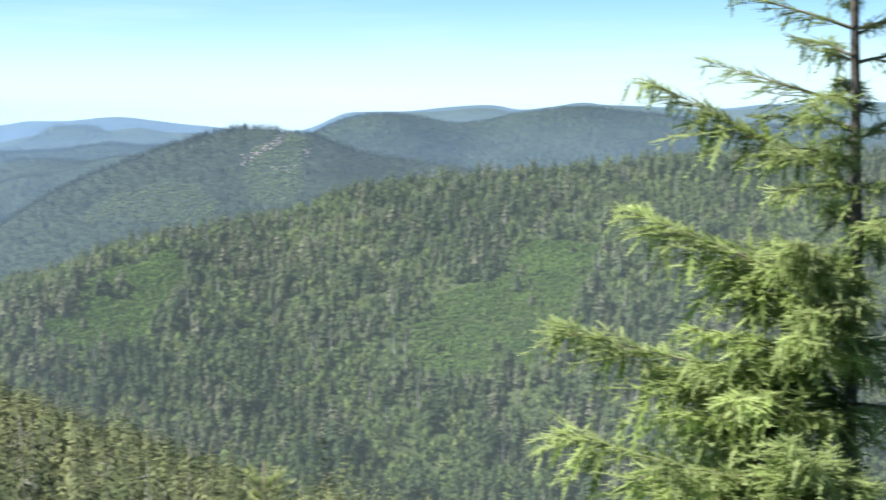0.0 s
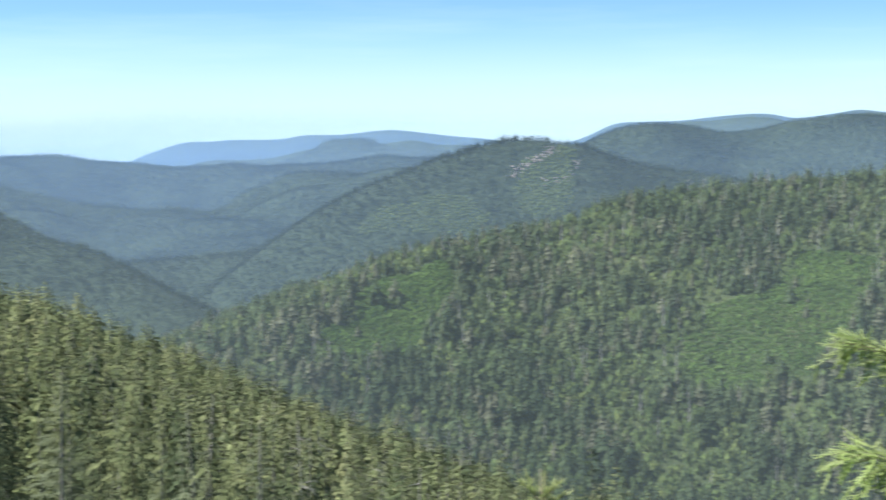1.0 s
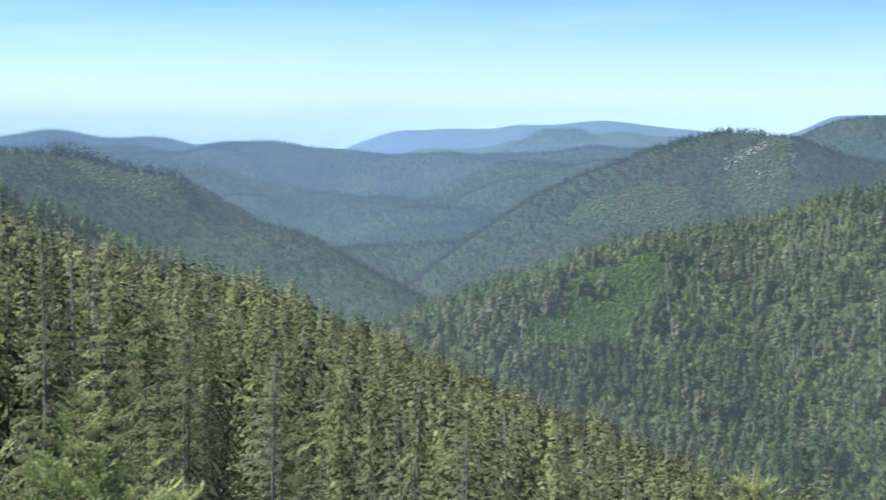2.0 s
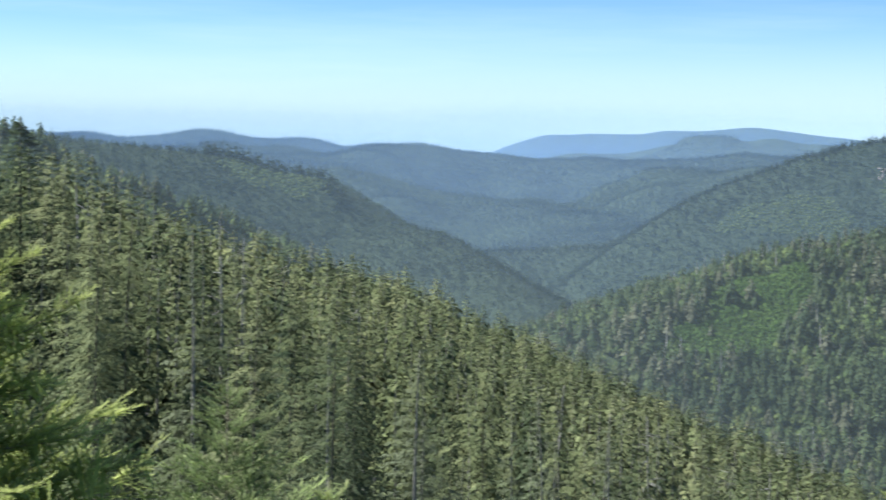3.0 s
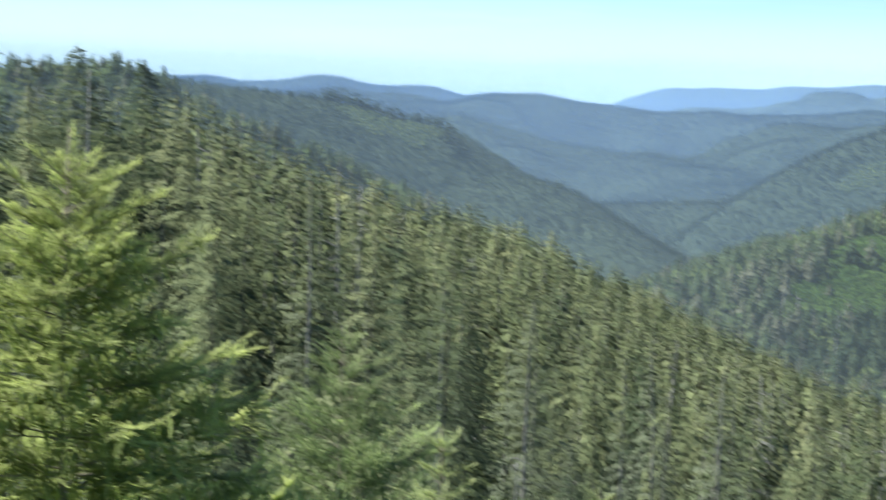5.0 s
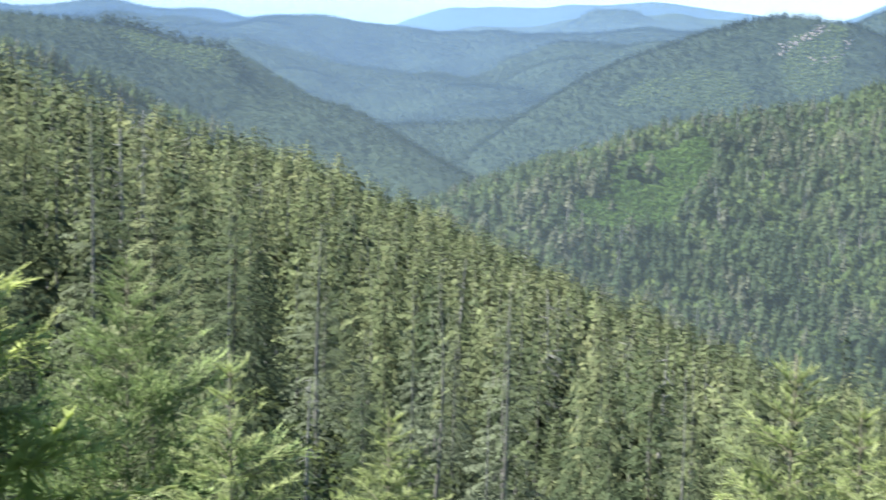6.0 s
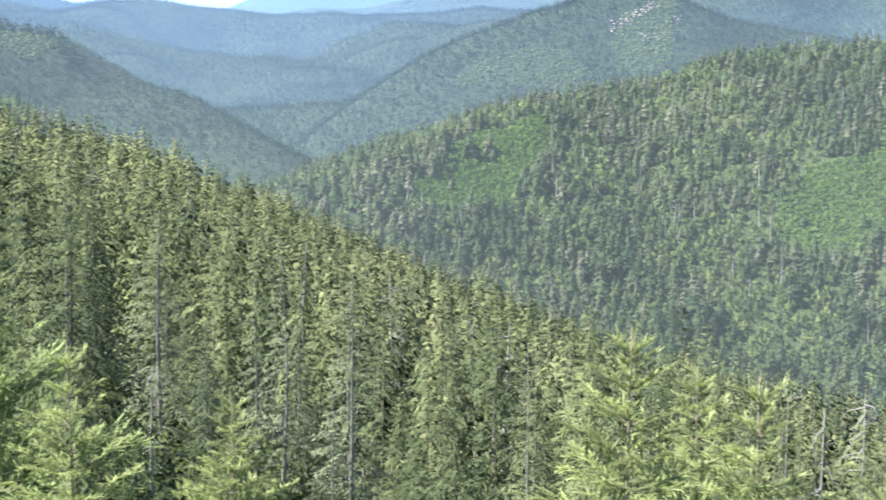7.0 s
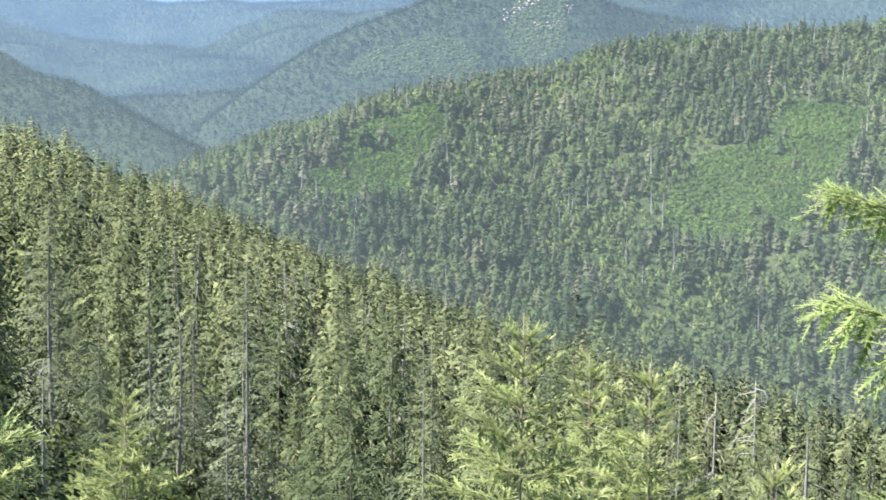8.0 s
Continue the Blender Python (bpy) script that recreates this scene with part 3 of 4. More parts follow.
# clearings, as plan outlines: two on the slope across the valley, two below the rocky knoll, one on the western hill
CUT_WEST = [(-236, 1359), (-265, 1278), (-280, 1191), (-282, 1130), (-246, 1151), (-213, 1194), (-204, 1251), (-208, 1330)]
CUT_EAST = [(74, 1357), (52, 1317), (7, 1297), (-24, 1262), (-21, 1231), (20, 1214), (64, 1206), (93, 1235), (119, 1276), (138, 1332), (102, 1352)]
CUT_KNOLL = [(-218, 2272), (-187, 2318), (-171, 2175), (-179, 2077), (-235, 2071), (-258, 2122), (-254, 2183)]
CUT_LOW = [(-361, 2074), (-313, 2082), (-273, 2042), (-300, 1992), (-383, 1999), (-425, 1974), (-442, 1991), (-403, 2037)]
CUT_HILL = [(-961, 1738), (-897, 1762), (-852, 1776), (-826, 1770), (-865, 1729), (-908, 1698), (-955, 1700)]
CLEARINGS = [CUT_WEST, CUT_EAST, CUT_KNOLL, CUT_LOW, CUT_HILL]


def cleared(x, y):
    wx, wy = x + relief(x, y, 45, 71, 3) * 11, y + relief(x, y, 45, 73, 3) * 13
    return np.any([inside(wx, wy, c) for c in CLEARINGS], axis=0)


MIDDLE_FIRS = [ragged_fir(34, 100 + s, 0.17 + 0.015 * (s % 4), 0.05 + 0.05 * (s % 3)) for s in range(8)]
FAR_FIRS = [ragged_fir(7, 200 + s, 0.22) for s in range(6)]
SNAGS = [snag_shape(300 + s, 9, 3, 0.019) for s in range(6)]
BUSHES = [bush_shape(320 + s) for s in range(6)]
CROWNS = [bush_shape(330 + s, 30, 0.13) for s in range(6)]

# the cut-over slope across the valley
x, y, rng = scatter(6.6, -48, 17, 850, 1640, 1)
z = land_height(x, y)
stand = relief(x, y, 34, 95, 2)  # where the conifers stand close, and where broadleaf thickets take over
tall = (6 + 13 * rng.random(len(x)) ** 1.6) * (1 + 0.25 * stand)
keep = open_to_view(x, y, z, tall) & (~cleared(x, y) | (rng.random(len(x)) < 0.05)) & (rng.random(len(x)) < 0.8 + 0.8 * stand)
x, y, z, tall = x[keep], y[keep], z[keep], tall[keep]
tint = np.clip(0.42 + 0.35 * relief(x, y, 60, 91, 3) + rng.normal(0, 0.22, len(x)), 0, 1)
dry = rng.random(len(x)) < 0.18 + 0.3 * relief(x, y, 70, 96, 2)
wide = tall * rng.uniform(1.1, 2.2, len(x))
for name, pick, leaf, label in (("middle_woods", ~dry, NEEDLES_FAR, "conifer woods on the slope across the valley"), ("dry_woods", dry, NEEDLES_DRY, "grey-brown half-dead conifers among the woods")):
    plant(name, MIDDLE_FIRS, x[pick], y[pick], z[pick], tall[pick], wide[pick], tint[pick], [leaf, BARK], label, "forest")
x, y, rng = scatter(19, -21, 17, 850, 1600, 4)
k = ~cleared(x, y) & (rng.random(len(x)) < 0.3 + 0.7 * relief(x, y, 80, 99, 2))
x, y = x[k], y[k]
tall = rng.uniform(10, 21, len(x))
plant("dead_trees", SNAGS, x, y, land_height(x, y), tall, tall * 1.8, tall * 0, [DEADWOOD], "bare grey dead trunks among the conifers", "dead trees")
x, y, rng = scatter(6.8, -48, 17, 850, 1620, 5)
z = land_height(x, y)
k = (-relief(x, y, 34, 95, 2) + rng.normal(0, 0.35, len(x)) > -0.02) & open_to_view(x, y, z, 9) & ~cleared(x, y)
x, y, z = x[k], y[k], z[k]
wide = rng.uniform(3.5, 9.5, len(x))
plant("slope_broadleaves", CROWNS, x, y, z - 0.3, wide * rng.uniform(1.0, 1.7, len(x)), wide, np.clip(0.5 + 0.25 * relief(x, y, 90, 94, 2) + rng.normal(0, 0.25, len(x)), 0, 1), [BROADLEAF], "light green broadleaf trees and thickets between the conifers", "trees")

# young growth on the clearings
x, y, rng = scatter(2.3, -21, 7, 1080, 1420, 6)
k = cleared(x, y)
x, y = x[k], y[k]
wide = rng.uniform(2.2, 4.8, len(x))
plant("clearing_brush", BUSHES, x, y, land_height(x, y) - 0.3, wide * rng.uniform(0.5, 0.9, len(x)), wide, np.clip(0.5 + 0.3 * relief(x, y, 30, 98) + rng.normal(0, 0.12, len(x)), 0, 1), [BRUSH], "bright green young brush on old clear-cuts", "shrubs")
x, y, rng = scatter(4.5, -32, -2, 1600, 2300, 7)
k = cleared(x, y)
x, y = x[k], y[k]
wide = rng.uniform(3, 6.5, len(x))
plant("clearing_brush", BUSHES, x, y, land_height(x, y) - 0.3, wide * rng.uniform(0.4, 0.7, len(x)), wide, np.clip(rng.normal(0.75, 0.2, len(x)), 0, 1), [BROADLEAF], "pale green brush on the far clear-cuts", "shrubs")

# pale broken rock and stumps along the top of the knoll's clearing
def boulder_shape(seed):
    rng = np.random.default_rng(seed)
    bm = bmesh.new()
    bmesh.ops.create_icosphere(bm, subdivisions=1, radius=0.5)
    for q in bm.verts:
        q.co = Vector((q.co.x, q.co.y, q.co.z * 0.7 + 0.15)) * rng.uniform(0.7, 1.25)
    v, f = np.array([q.co[:] for q in bm.verts]), np.array([[q.index for q in t.verts] for t in bm.faces])
    bm.free()
    return v, f, np.zeros(len(f), int)


rng = np.random.default_rng(12)
line = smooth_line([(-217, 2264, 0), (-228, 2230, 0), (-244, 2192, 0), (-260, 2154, 0)], 34)[:, :2]
edge = smooth_line([(-181, 2243, 0), (-186, 2202, 0), (-198, 2169, 0), (-221, 2150, 0)], 10)[:, :2]
at = np.vstack([line + rng.normal(0, 5.0, line.shape), edge + rng.normal(0, 5, edge.shape)])
wide = rng.uniform(1.2, 5.0, len(at))
plant("rock_outcrop", [boulder_shape(360 + s) for s in range(5)], at[:, 0], at[:, 1], land_height(at[:, 0], at[:, 1]), wide * 0.8, wide, wide * 0, [ROCK], "pale pinkish broken rock along the knoll's clearing", "rocks")

# the far ridges
x, y, rng = scatter(6.6, -47, 17, 1250, 3560, 2)
z = land_height(x, y)
tall = rng.uniform(4.5, 9.0, len(x)) * (1 + 0.2 * relief(x, y, 120, 90, 2))
old = np.zeros(len(x), bool)
for ax, ay, bx, by in ((-985, 1740, -938, 1767), (-938, 1767, -898, 1783), (-898, 1783, -862, 1793), (-836, 1768, -826, 1760)):
    old |= away_from(x, y, (ax, ay), (bx, by))[0] < 13
tall = np.where(old, tall * 1.9, tall)
for ax, ay, bx, by in ((-331, 2205, -279, 2264), (-279, 2264, -226, 2306)):  # and on the rocky knoll
    top = away_from(x, y, (ax, ay), (bx, by))[0] < 14
    old, tall = old | top, np.where(top, tall * 1.35, tall)
keep = open_to_view(x, y, z, tall) & (old | ~cleared(x, y)) & (np.hypot(x, y) > 1640)
x, y, z, tall, old = x[keep], y[keep], z[keep], tall[keep], old[keep]
tint = np.clip(0.33 + 0.7 * relief(x, y, 190, 92, 3) + rng.normal(0, 0.1, len(x)), 0, 1)
tint = np.where(old, 0.0, tint)
plant("far_woods", FAR_FIRS, x, y, z, tall, tall * rng.uniform(1.7, 2.6, len(x)), tint, [NEEDLES_DISTANT, BARK], "distant conifer woods covering the hills", "forest")

x, y, rng = scatter(13, -17, -7, 3700, 4220, 8)
z = land_height(x, y)
keep = open_to_view(x, y, z, 12) & (relief(x, y, 150, 44, 3) > -0.3)
x, y, z = x[keep], y[keep], z[keep]
tall = rng.uniform(6, 11, len(x))
plant("mesa_woods", FAR_FIRS, x, y, z, tall, tall * 1.8, np.clip(rng.normal(0.2, 0.15, len(x)), 0, 1), [NEEDLES_DISTANT, BARK], "distant dark scrub on a flat-topped hill", "forest")

# the shoulder below the lookout
x, y, rng = scatter(5.8, -60, 18, 24, 760, 3)
z = land_height(x, y)
d, a = np.hypot(x, y), np.degrees(np.arctan2(x, y))
edge = np.interp(a, SPUR[:, 0], SPUR[:, 1])
rim = np.interp(a, SPUR[:, 0], (SPUR[:, 2] + 20 - EYE) / SPUR[:, 1])
lower = np.interp(a, [-40, -32, -25], [0.012, 0.03, 0.05])
tall = rng.uniform(17, 26, len(x))
tall = np.minimum(tall, EYE + d * (rim - lower * (1 - np.minimum(d / edge, 1))) + np.where(d < 230, rng.uniform(-8.5, 2.0, len(x)), rng.uniform(-5, 1.6, len(x))) - z)
keep = (tall > 3) & (d < edge + 22) & ((d < 130) | ((a > -47) & (a < 15.5))) & ((d < 380) | (rng.random(len(x)) < 0.62))
x, y, z, tall, d = x[keep], y[keep], z[keep], tall[keep], d[keep]
NEAR_WOODS = 108
k = d > NEAR_WOODS
SPUR_FIRS = [fir_shape(13, 4, 2, 400 + s, 0.2 + 0.06 * (s % 3), 0.14 + 0.015 * (s % 4), 0.3 + 0.1 * (s % 3), 0.05, 0.008, 3) for s in range(8)]
EDGE_FIRS = [fir_shape(20, 4, 9, 420 + s, 0.24 + 0.06 * (s % 3), 0.13 + 0.015 * (s % 4), 0.3 + 0.1 * (s % 3), 0.1, 0.008, 4) for s in range(6)]
tint = np.clip(0.45 + rng.normal(0, 0.34, len(x)), 0, 1)
wide = tall * rng.uniform(0.8, 1.2, len(x)) * np.where(d < 380, 1.0, 1.25)
for q, shapes in ((k & (d < 200), EDGE_FIRS), (k & (d >= 200), SPUR_FIRS)):
    plant("spur_woods", shapes, x[q], y[q], z[q], tall[q], wide[q], tint[q], [NEEDLES_SPUR, BARK_GREY], "dense conifer woods on the near shoulder", "forest")
q = k & (rng.random(len(x)) < 0.035)
plant("dead_trees", SNAGS, x[q] + 2.5, y[q], z[q], tall[q] * 0.95, tall[q], tall[q] * 0, [DEADWOOD], "bare grey dead trunks on the near shoulder", "dead trees")


# ---- trees near enough to tell apart, each a thing of its own ----
def part(name, me, parent, label=""):
    ob = new(name, me)
    ob.parent = parent
    return tagged(ob, label) if label else ob


def fir_tree(seed, label, leaves, stem=BARK, **shape):
    (v, f, lean), (tv, tf) = fir_shape(seed=seed, parted=True, **shape)
    root = new("fir_tree")
    part("crown", mesh_from("crown", v, f, [leaves], lean=lean), root)
    part("trunk", mesh_from("trunk", tv, tf, [stem]), root)
    return tagged(root, label, "tree", "conifers on the near slope")


FORMS = [
    (500, "tall dark green fir with drooping boughs", NEEDLES_DARK, BARK, dict(layers=27, per=5, bare=0.16, radius=0.145, trunk=0.0048)),
    (501, "slender fir with short dense boughs", NEEDLES_TREE, BARK, dict(layers=30, per=5, bare=0.14, radius=0.115, trunk=0.0048)),
    (502, "fir with a bare grey trunk and ragged crown", NEEDLES_LICHEN, BARK_GREY, dict(layers=26, per=5, bare=0.12, radius=0.13, sparse=0.2, trunk=0.008)),
    (503, "broad olive green fir with hanging boughs", NEEDLES_TREE, BARK, dict(layers=26, per=5, bare=0.16, radius=0.16, droop=0.5, trunk=0.0048)),
    (504, "thin old fir with a grey trunk and sparse boughs", NEEDLES_LICHEN, BARK_GREY, dict(layers=28, per=5, bare=0.10, radius=0.12, sparse=0.25, trunk=0.0085)),
    (505, "pointed fir with a full even crown", NEEDLES_TREE, BARK, dict(layers=28, per=5, bare=0.12, radius=0.145, droop=0.3, trunk=0.0048)),
    (506, "very tall dark fir with a dense pointed crown", NEEDLES_DARK, BARK, dict(layers=42, per=6, bare=0.18, radius=0.125, droop=0.4, trunk=0.0042)),
    (507, "tall dark spire on a long bare trunk", NEEDLES_DARK, BARK, dict(layers=22, per=6, bare=0.60, radius=0.125, droop=0.45, sparse=0.0, trunk=0.006)),
]
# each form three times: most finely feathered for the nearest rows, simpler further down the slope
KINDS = {}
TUFTS = (120, 81, 63)


def set_fir(kind, x, y, z, tall, width, turn):
    away = math.hypot(x, y)
    m, level = pose(x, y, z, 0, 0, turn), 0 if away < 50 else 1 if away < 78 else 2
    if (kind, level) in KINDS:
        ob = copy_thing(KINDS[kind, level], m)
    else:
        seed, label, leaf, stem_, shape = FORMS[kind]
        ob = KINDS[kind, level] = fir_tree(seed + 20 * level, label, leaf, stem_, tufts=TUFTS[level], **shape)
        ob.matrix_basis = m
    ob.scale = (width, width, tall)
    return ob


# trees that stand out: direction, distance, angle of the top, kind, breadth
for az_, d_, el_, kind, broad in [
    (-44.0, 100, 3.6, 7, 1.1), (-45.5, 96, 4.6, 6, 1.9), (-41.5, 106, 1.95, 6, 1.9), (-39.5, 116, 0.45, 5, 1.6), (-38.0, 116, 0.85, 6, 2.0), (-35.8, 117, 0.35, 6, 2.2), (-34.8, 112, -0.7, 3, 1.2), (-33.5, 86, -4.5, 0, 1.3), (-32.0, 117, -2.0, 1, 1.4),
    (-28.6, 112, -3.6, 5, 1.2), (-24.7, 108, -5.6, 0, 1.3), (-22.3, 84, -7.35, 4, 1.5), (-18.2, 88, -8.95, 2, 1.3), (-15.7, 90, -9.4, 4, 1.4), (-14.4, 104, -10.2, 5, 1.1), (-12.5, 100, -10.1, 0, 1.2), (-10.6, 96, -9.7, 0, 1.2), (-7.2, 110, -10.3, 5, 1.2), (-4.2, 112, -10.3, 0, 1.2), (-3.4, 116, -10.9, 3, 1.1),
]:
    px, py = d_ * math.sin(radians(az_)), d_ * math.cos(radians(az_))
    pz = float(land_height(px, py))
    h_ = EYE + d_ * math.tan(radians(el_)) - pz
    near = np.hypot(x - px, y - py) < 3.5
    if kind in (2, 4, 7):  # old trees that stand clear of their neighbours
        near |= (np.abs(np.degrees(np.arctan2(x, y)) - az_) < 0.7) & (d < d_) & ((z + tall - EYE) / d > math.tan(radians(el_ - 7)))
    tall[near & (d <= NEAR_WOODS)] = 0
    set_fir(kind, px, py, pz, h_, h_ * broad, rng.uniform(0, 360))
hidden = np.zeros(len(x), bool)
turn, rise = np.degrees(np.arctan2(x, y)), (z + tall - EYE) / d
for n in np.where(d <= NEAR_WOODS)[0]:
    front = (d < d[n] - 3) & (tall > 0) & (np.abs(turn - turn[n]) < 1.1) & (rise > rise[n] - 0.004)
    hidden[n] = front.sum() > 1
for n in np.where(~hidden & (d <= NEAR_WOODS) & (tall > 0) & (x > -1.35 * y) & (x < 0.29 * y) & ((z + tall - EYE) / d > -0.325))[0]:
    set_fir(int(rng.choice([0, 1, 2, 3, 4, 5], p=[0.28, 0.17, 0.10, 0.2, 0.07, 0.18])), x[n], y[n], z[n], tall[n], max(tall[n], 8) * rng.uniform(0.8, 1.1), rng.uniform(0, 360))


# undergrowth on the slope between the nearest trees
UNDERGROWTH = [bush_shape(340 + s, 170, 0.042) for s in range(5)]
ux, uy, urng = scatter(3.3, -54, 18, 42, 118, 9)
wide = urng.uniform(1.6, 4.2, len(ux))
plant("undergrowth", UNDERGROWTH, ux, uy, land_height(ux, uy) - 0.3, wide * urng.uniform(0.7, 1.3, len(ux)), wide, np.clip(urng.normal(0.35, 0.28, len(ux)), 0, 1), [SHRUBS], "leafy undergrowth on the slope below the conifers", "shrubs")


# dead standing trees that can be told apart: direction, distance, angle of the top, height
def dead_tree(seed, limbs):
    rng = np.random.default_rng(seed)
    root = new("dead_tree")
    lean = rng.normal(0, 0.012, 2)
    hs = np.linspace(-0.05, 1.0, 8)
    v, f = tube([(lean[0] * h * h, lean[1] * h * h, h) for h in hs], [0.0095 * (1.12 - h) for h in hs], 7)
    part("trunk", mesh_from("trunk", v, f, [DEADWOOD]), root)
    for k in range(limbs):
        h, a, r = rng.uniform(0.35, 0.98), rng.uniform(0, 6.28), rng.uniform(0.03, 0.09)
        o = np.array([lean[0] * h * h, lean[1] * h * h, h])
        tip = o + np.array([r * math.cos(a), r * math.sin(a), rng.uniform(-0.06, 0.0)])
        v, f = tube([o, o * 0.4 + tip * 0.6 + np.array([0, 0, 0.008]), tip + np.array([0, 0, -0.02])], [0.0022, 0.0015, 0.0006], 4)
        part("limb", mesh_from("limb", v, f, [DEADWOOD]), root)
    return tagged(root, "bare grey dead tree with short broken limbs", "dead tree", "dead trees on the slopes")


first = dead_tree(81, 30), dead_tree(82, 24)
for n, (az_, d_, el_, h_) in enumerate([(-22.7, 75, -13.9, 13), (0.77, 112, -13.5, 12), (2.2, 118, -13.0, 13), (-14.2, 150, -9.2, 15), (-28.4, 170, -3.4, 16), (-7.6, 1290, -5.3, 17), (0.9, 1360, -3.6, 18), (1.7, 1365, -3.6, 19), (-13.8, 1150, -7.6, 15), (-5.9, 1180, -6.6, 16), (-1.3, 1290, -5.1, 16)]):
    px, py = d_ * math.sin(radians(az_)), d_ * math.cos(radians(az_))
    top = EYE + d_ * math.tan(radians(el_))
    pz = float(land_height(px, py))
    h_ = max(6.0, top - pz) if d_ < 500 else h_
    m = pose(px, py, pz, 0, 0, 67 * n)
    ob = copy_thing(first[n % 2], m) if n > 1 else first[n]
    ob.matrix_basis = m
    stout = 1.6 if n == 0 or d_ > 500 else 1.15
    ob.scale = (h_ * stout, h_ * stout, h_)


# ---- young conifers beside the lookout, close enough to show their needles ----
def twig_shape(needles, reach, seed, base, broad):
    """A shoot along x, one unit long: a slim spray with needles bristling forward to both sides and above."""
    rng = np.random.default_rng(seed)
    v, f = [(0, -0.02, 0), (0, 0.02, 0), (0.5, -broad, 0.01), (0.5, broad, 0.01), (1.06, 0, 0.03)], [(0, 1, 3), (0, 3, 2), (2, 3, 4)]
    for k in range(needles):
        s = (k + 0.5) / needles
        for sign in (-1, 1):
            r = reach * (1 - 0.35 * s) * rng.uniform(0.7, 1.3)
            o = len(v)
            v.extend([(s - base, 0, 0.0), (s + base, 0, 0.0), (s + r * 0.9, sign * r, rng.uniform(-0.1, 0.75) * r)])
            f.append((o, o + 1, o + 2))
    return np.array(v), np.array(f)


def spread(shape, P, D, U, S, T):
    """The shape set at places P, along D with U upward, scaled by S; with tints T."""
    v, f = shape
    D = D / np.linalg.norm(D, axis=1)[:, None]
    side = np.cross(U, D)
    side /= np.linalg.norm(side, axis=1)[:, None]
    up = np.cross(D, side)
    w = P[:, None] + S[:, None, None] * (v[None, :, 0:1] * D[:, None] + v[None, :, 1:2] * side[:, None] + v[None, :, 2:3] * up[:, None])
    F = (f[None] + np.arange(len(P))[:, None, None] * len(v)).reshape(-1, 3)
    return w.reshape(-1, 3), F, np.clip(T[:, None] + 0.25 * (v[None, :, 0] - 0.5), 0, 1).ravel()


SPRAYS = [twig_shape(6, 0.20, 700 + k, 0.045, 0.065) for k in range(4)]
SPIKES = [twig_shape(4, 0.17, 740 + k, 0.065, 0.075) for k in range(4)]


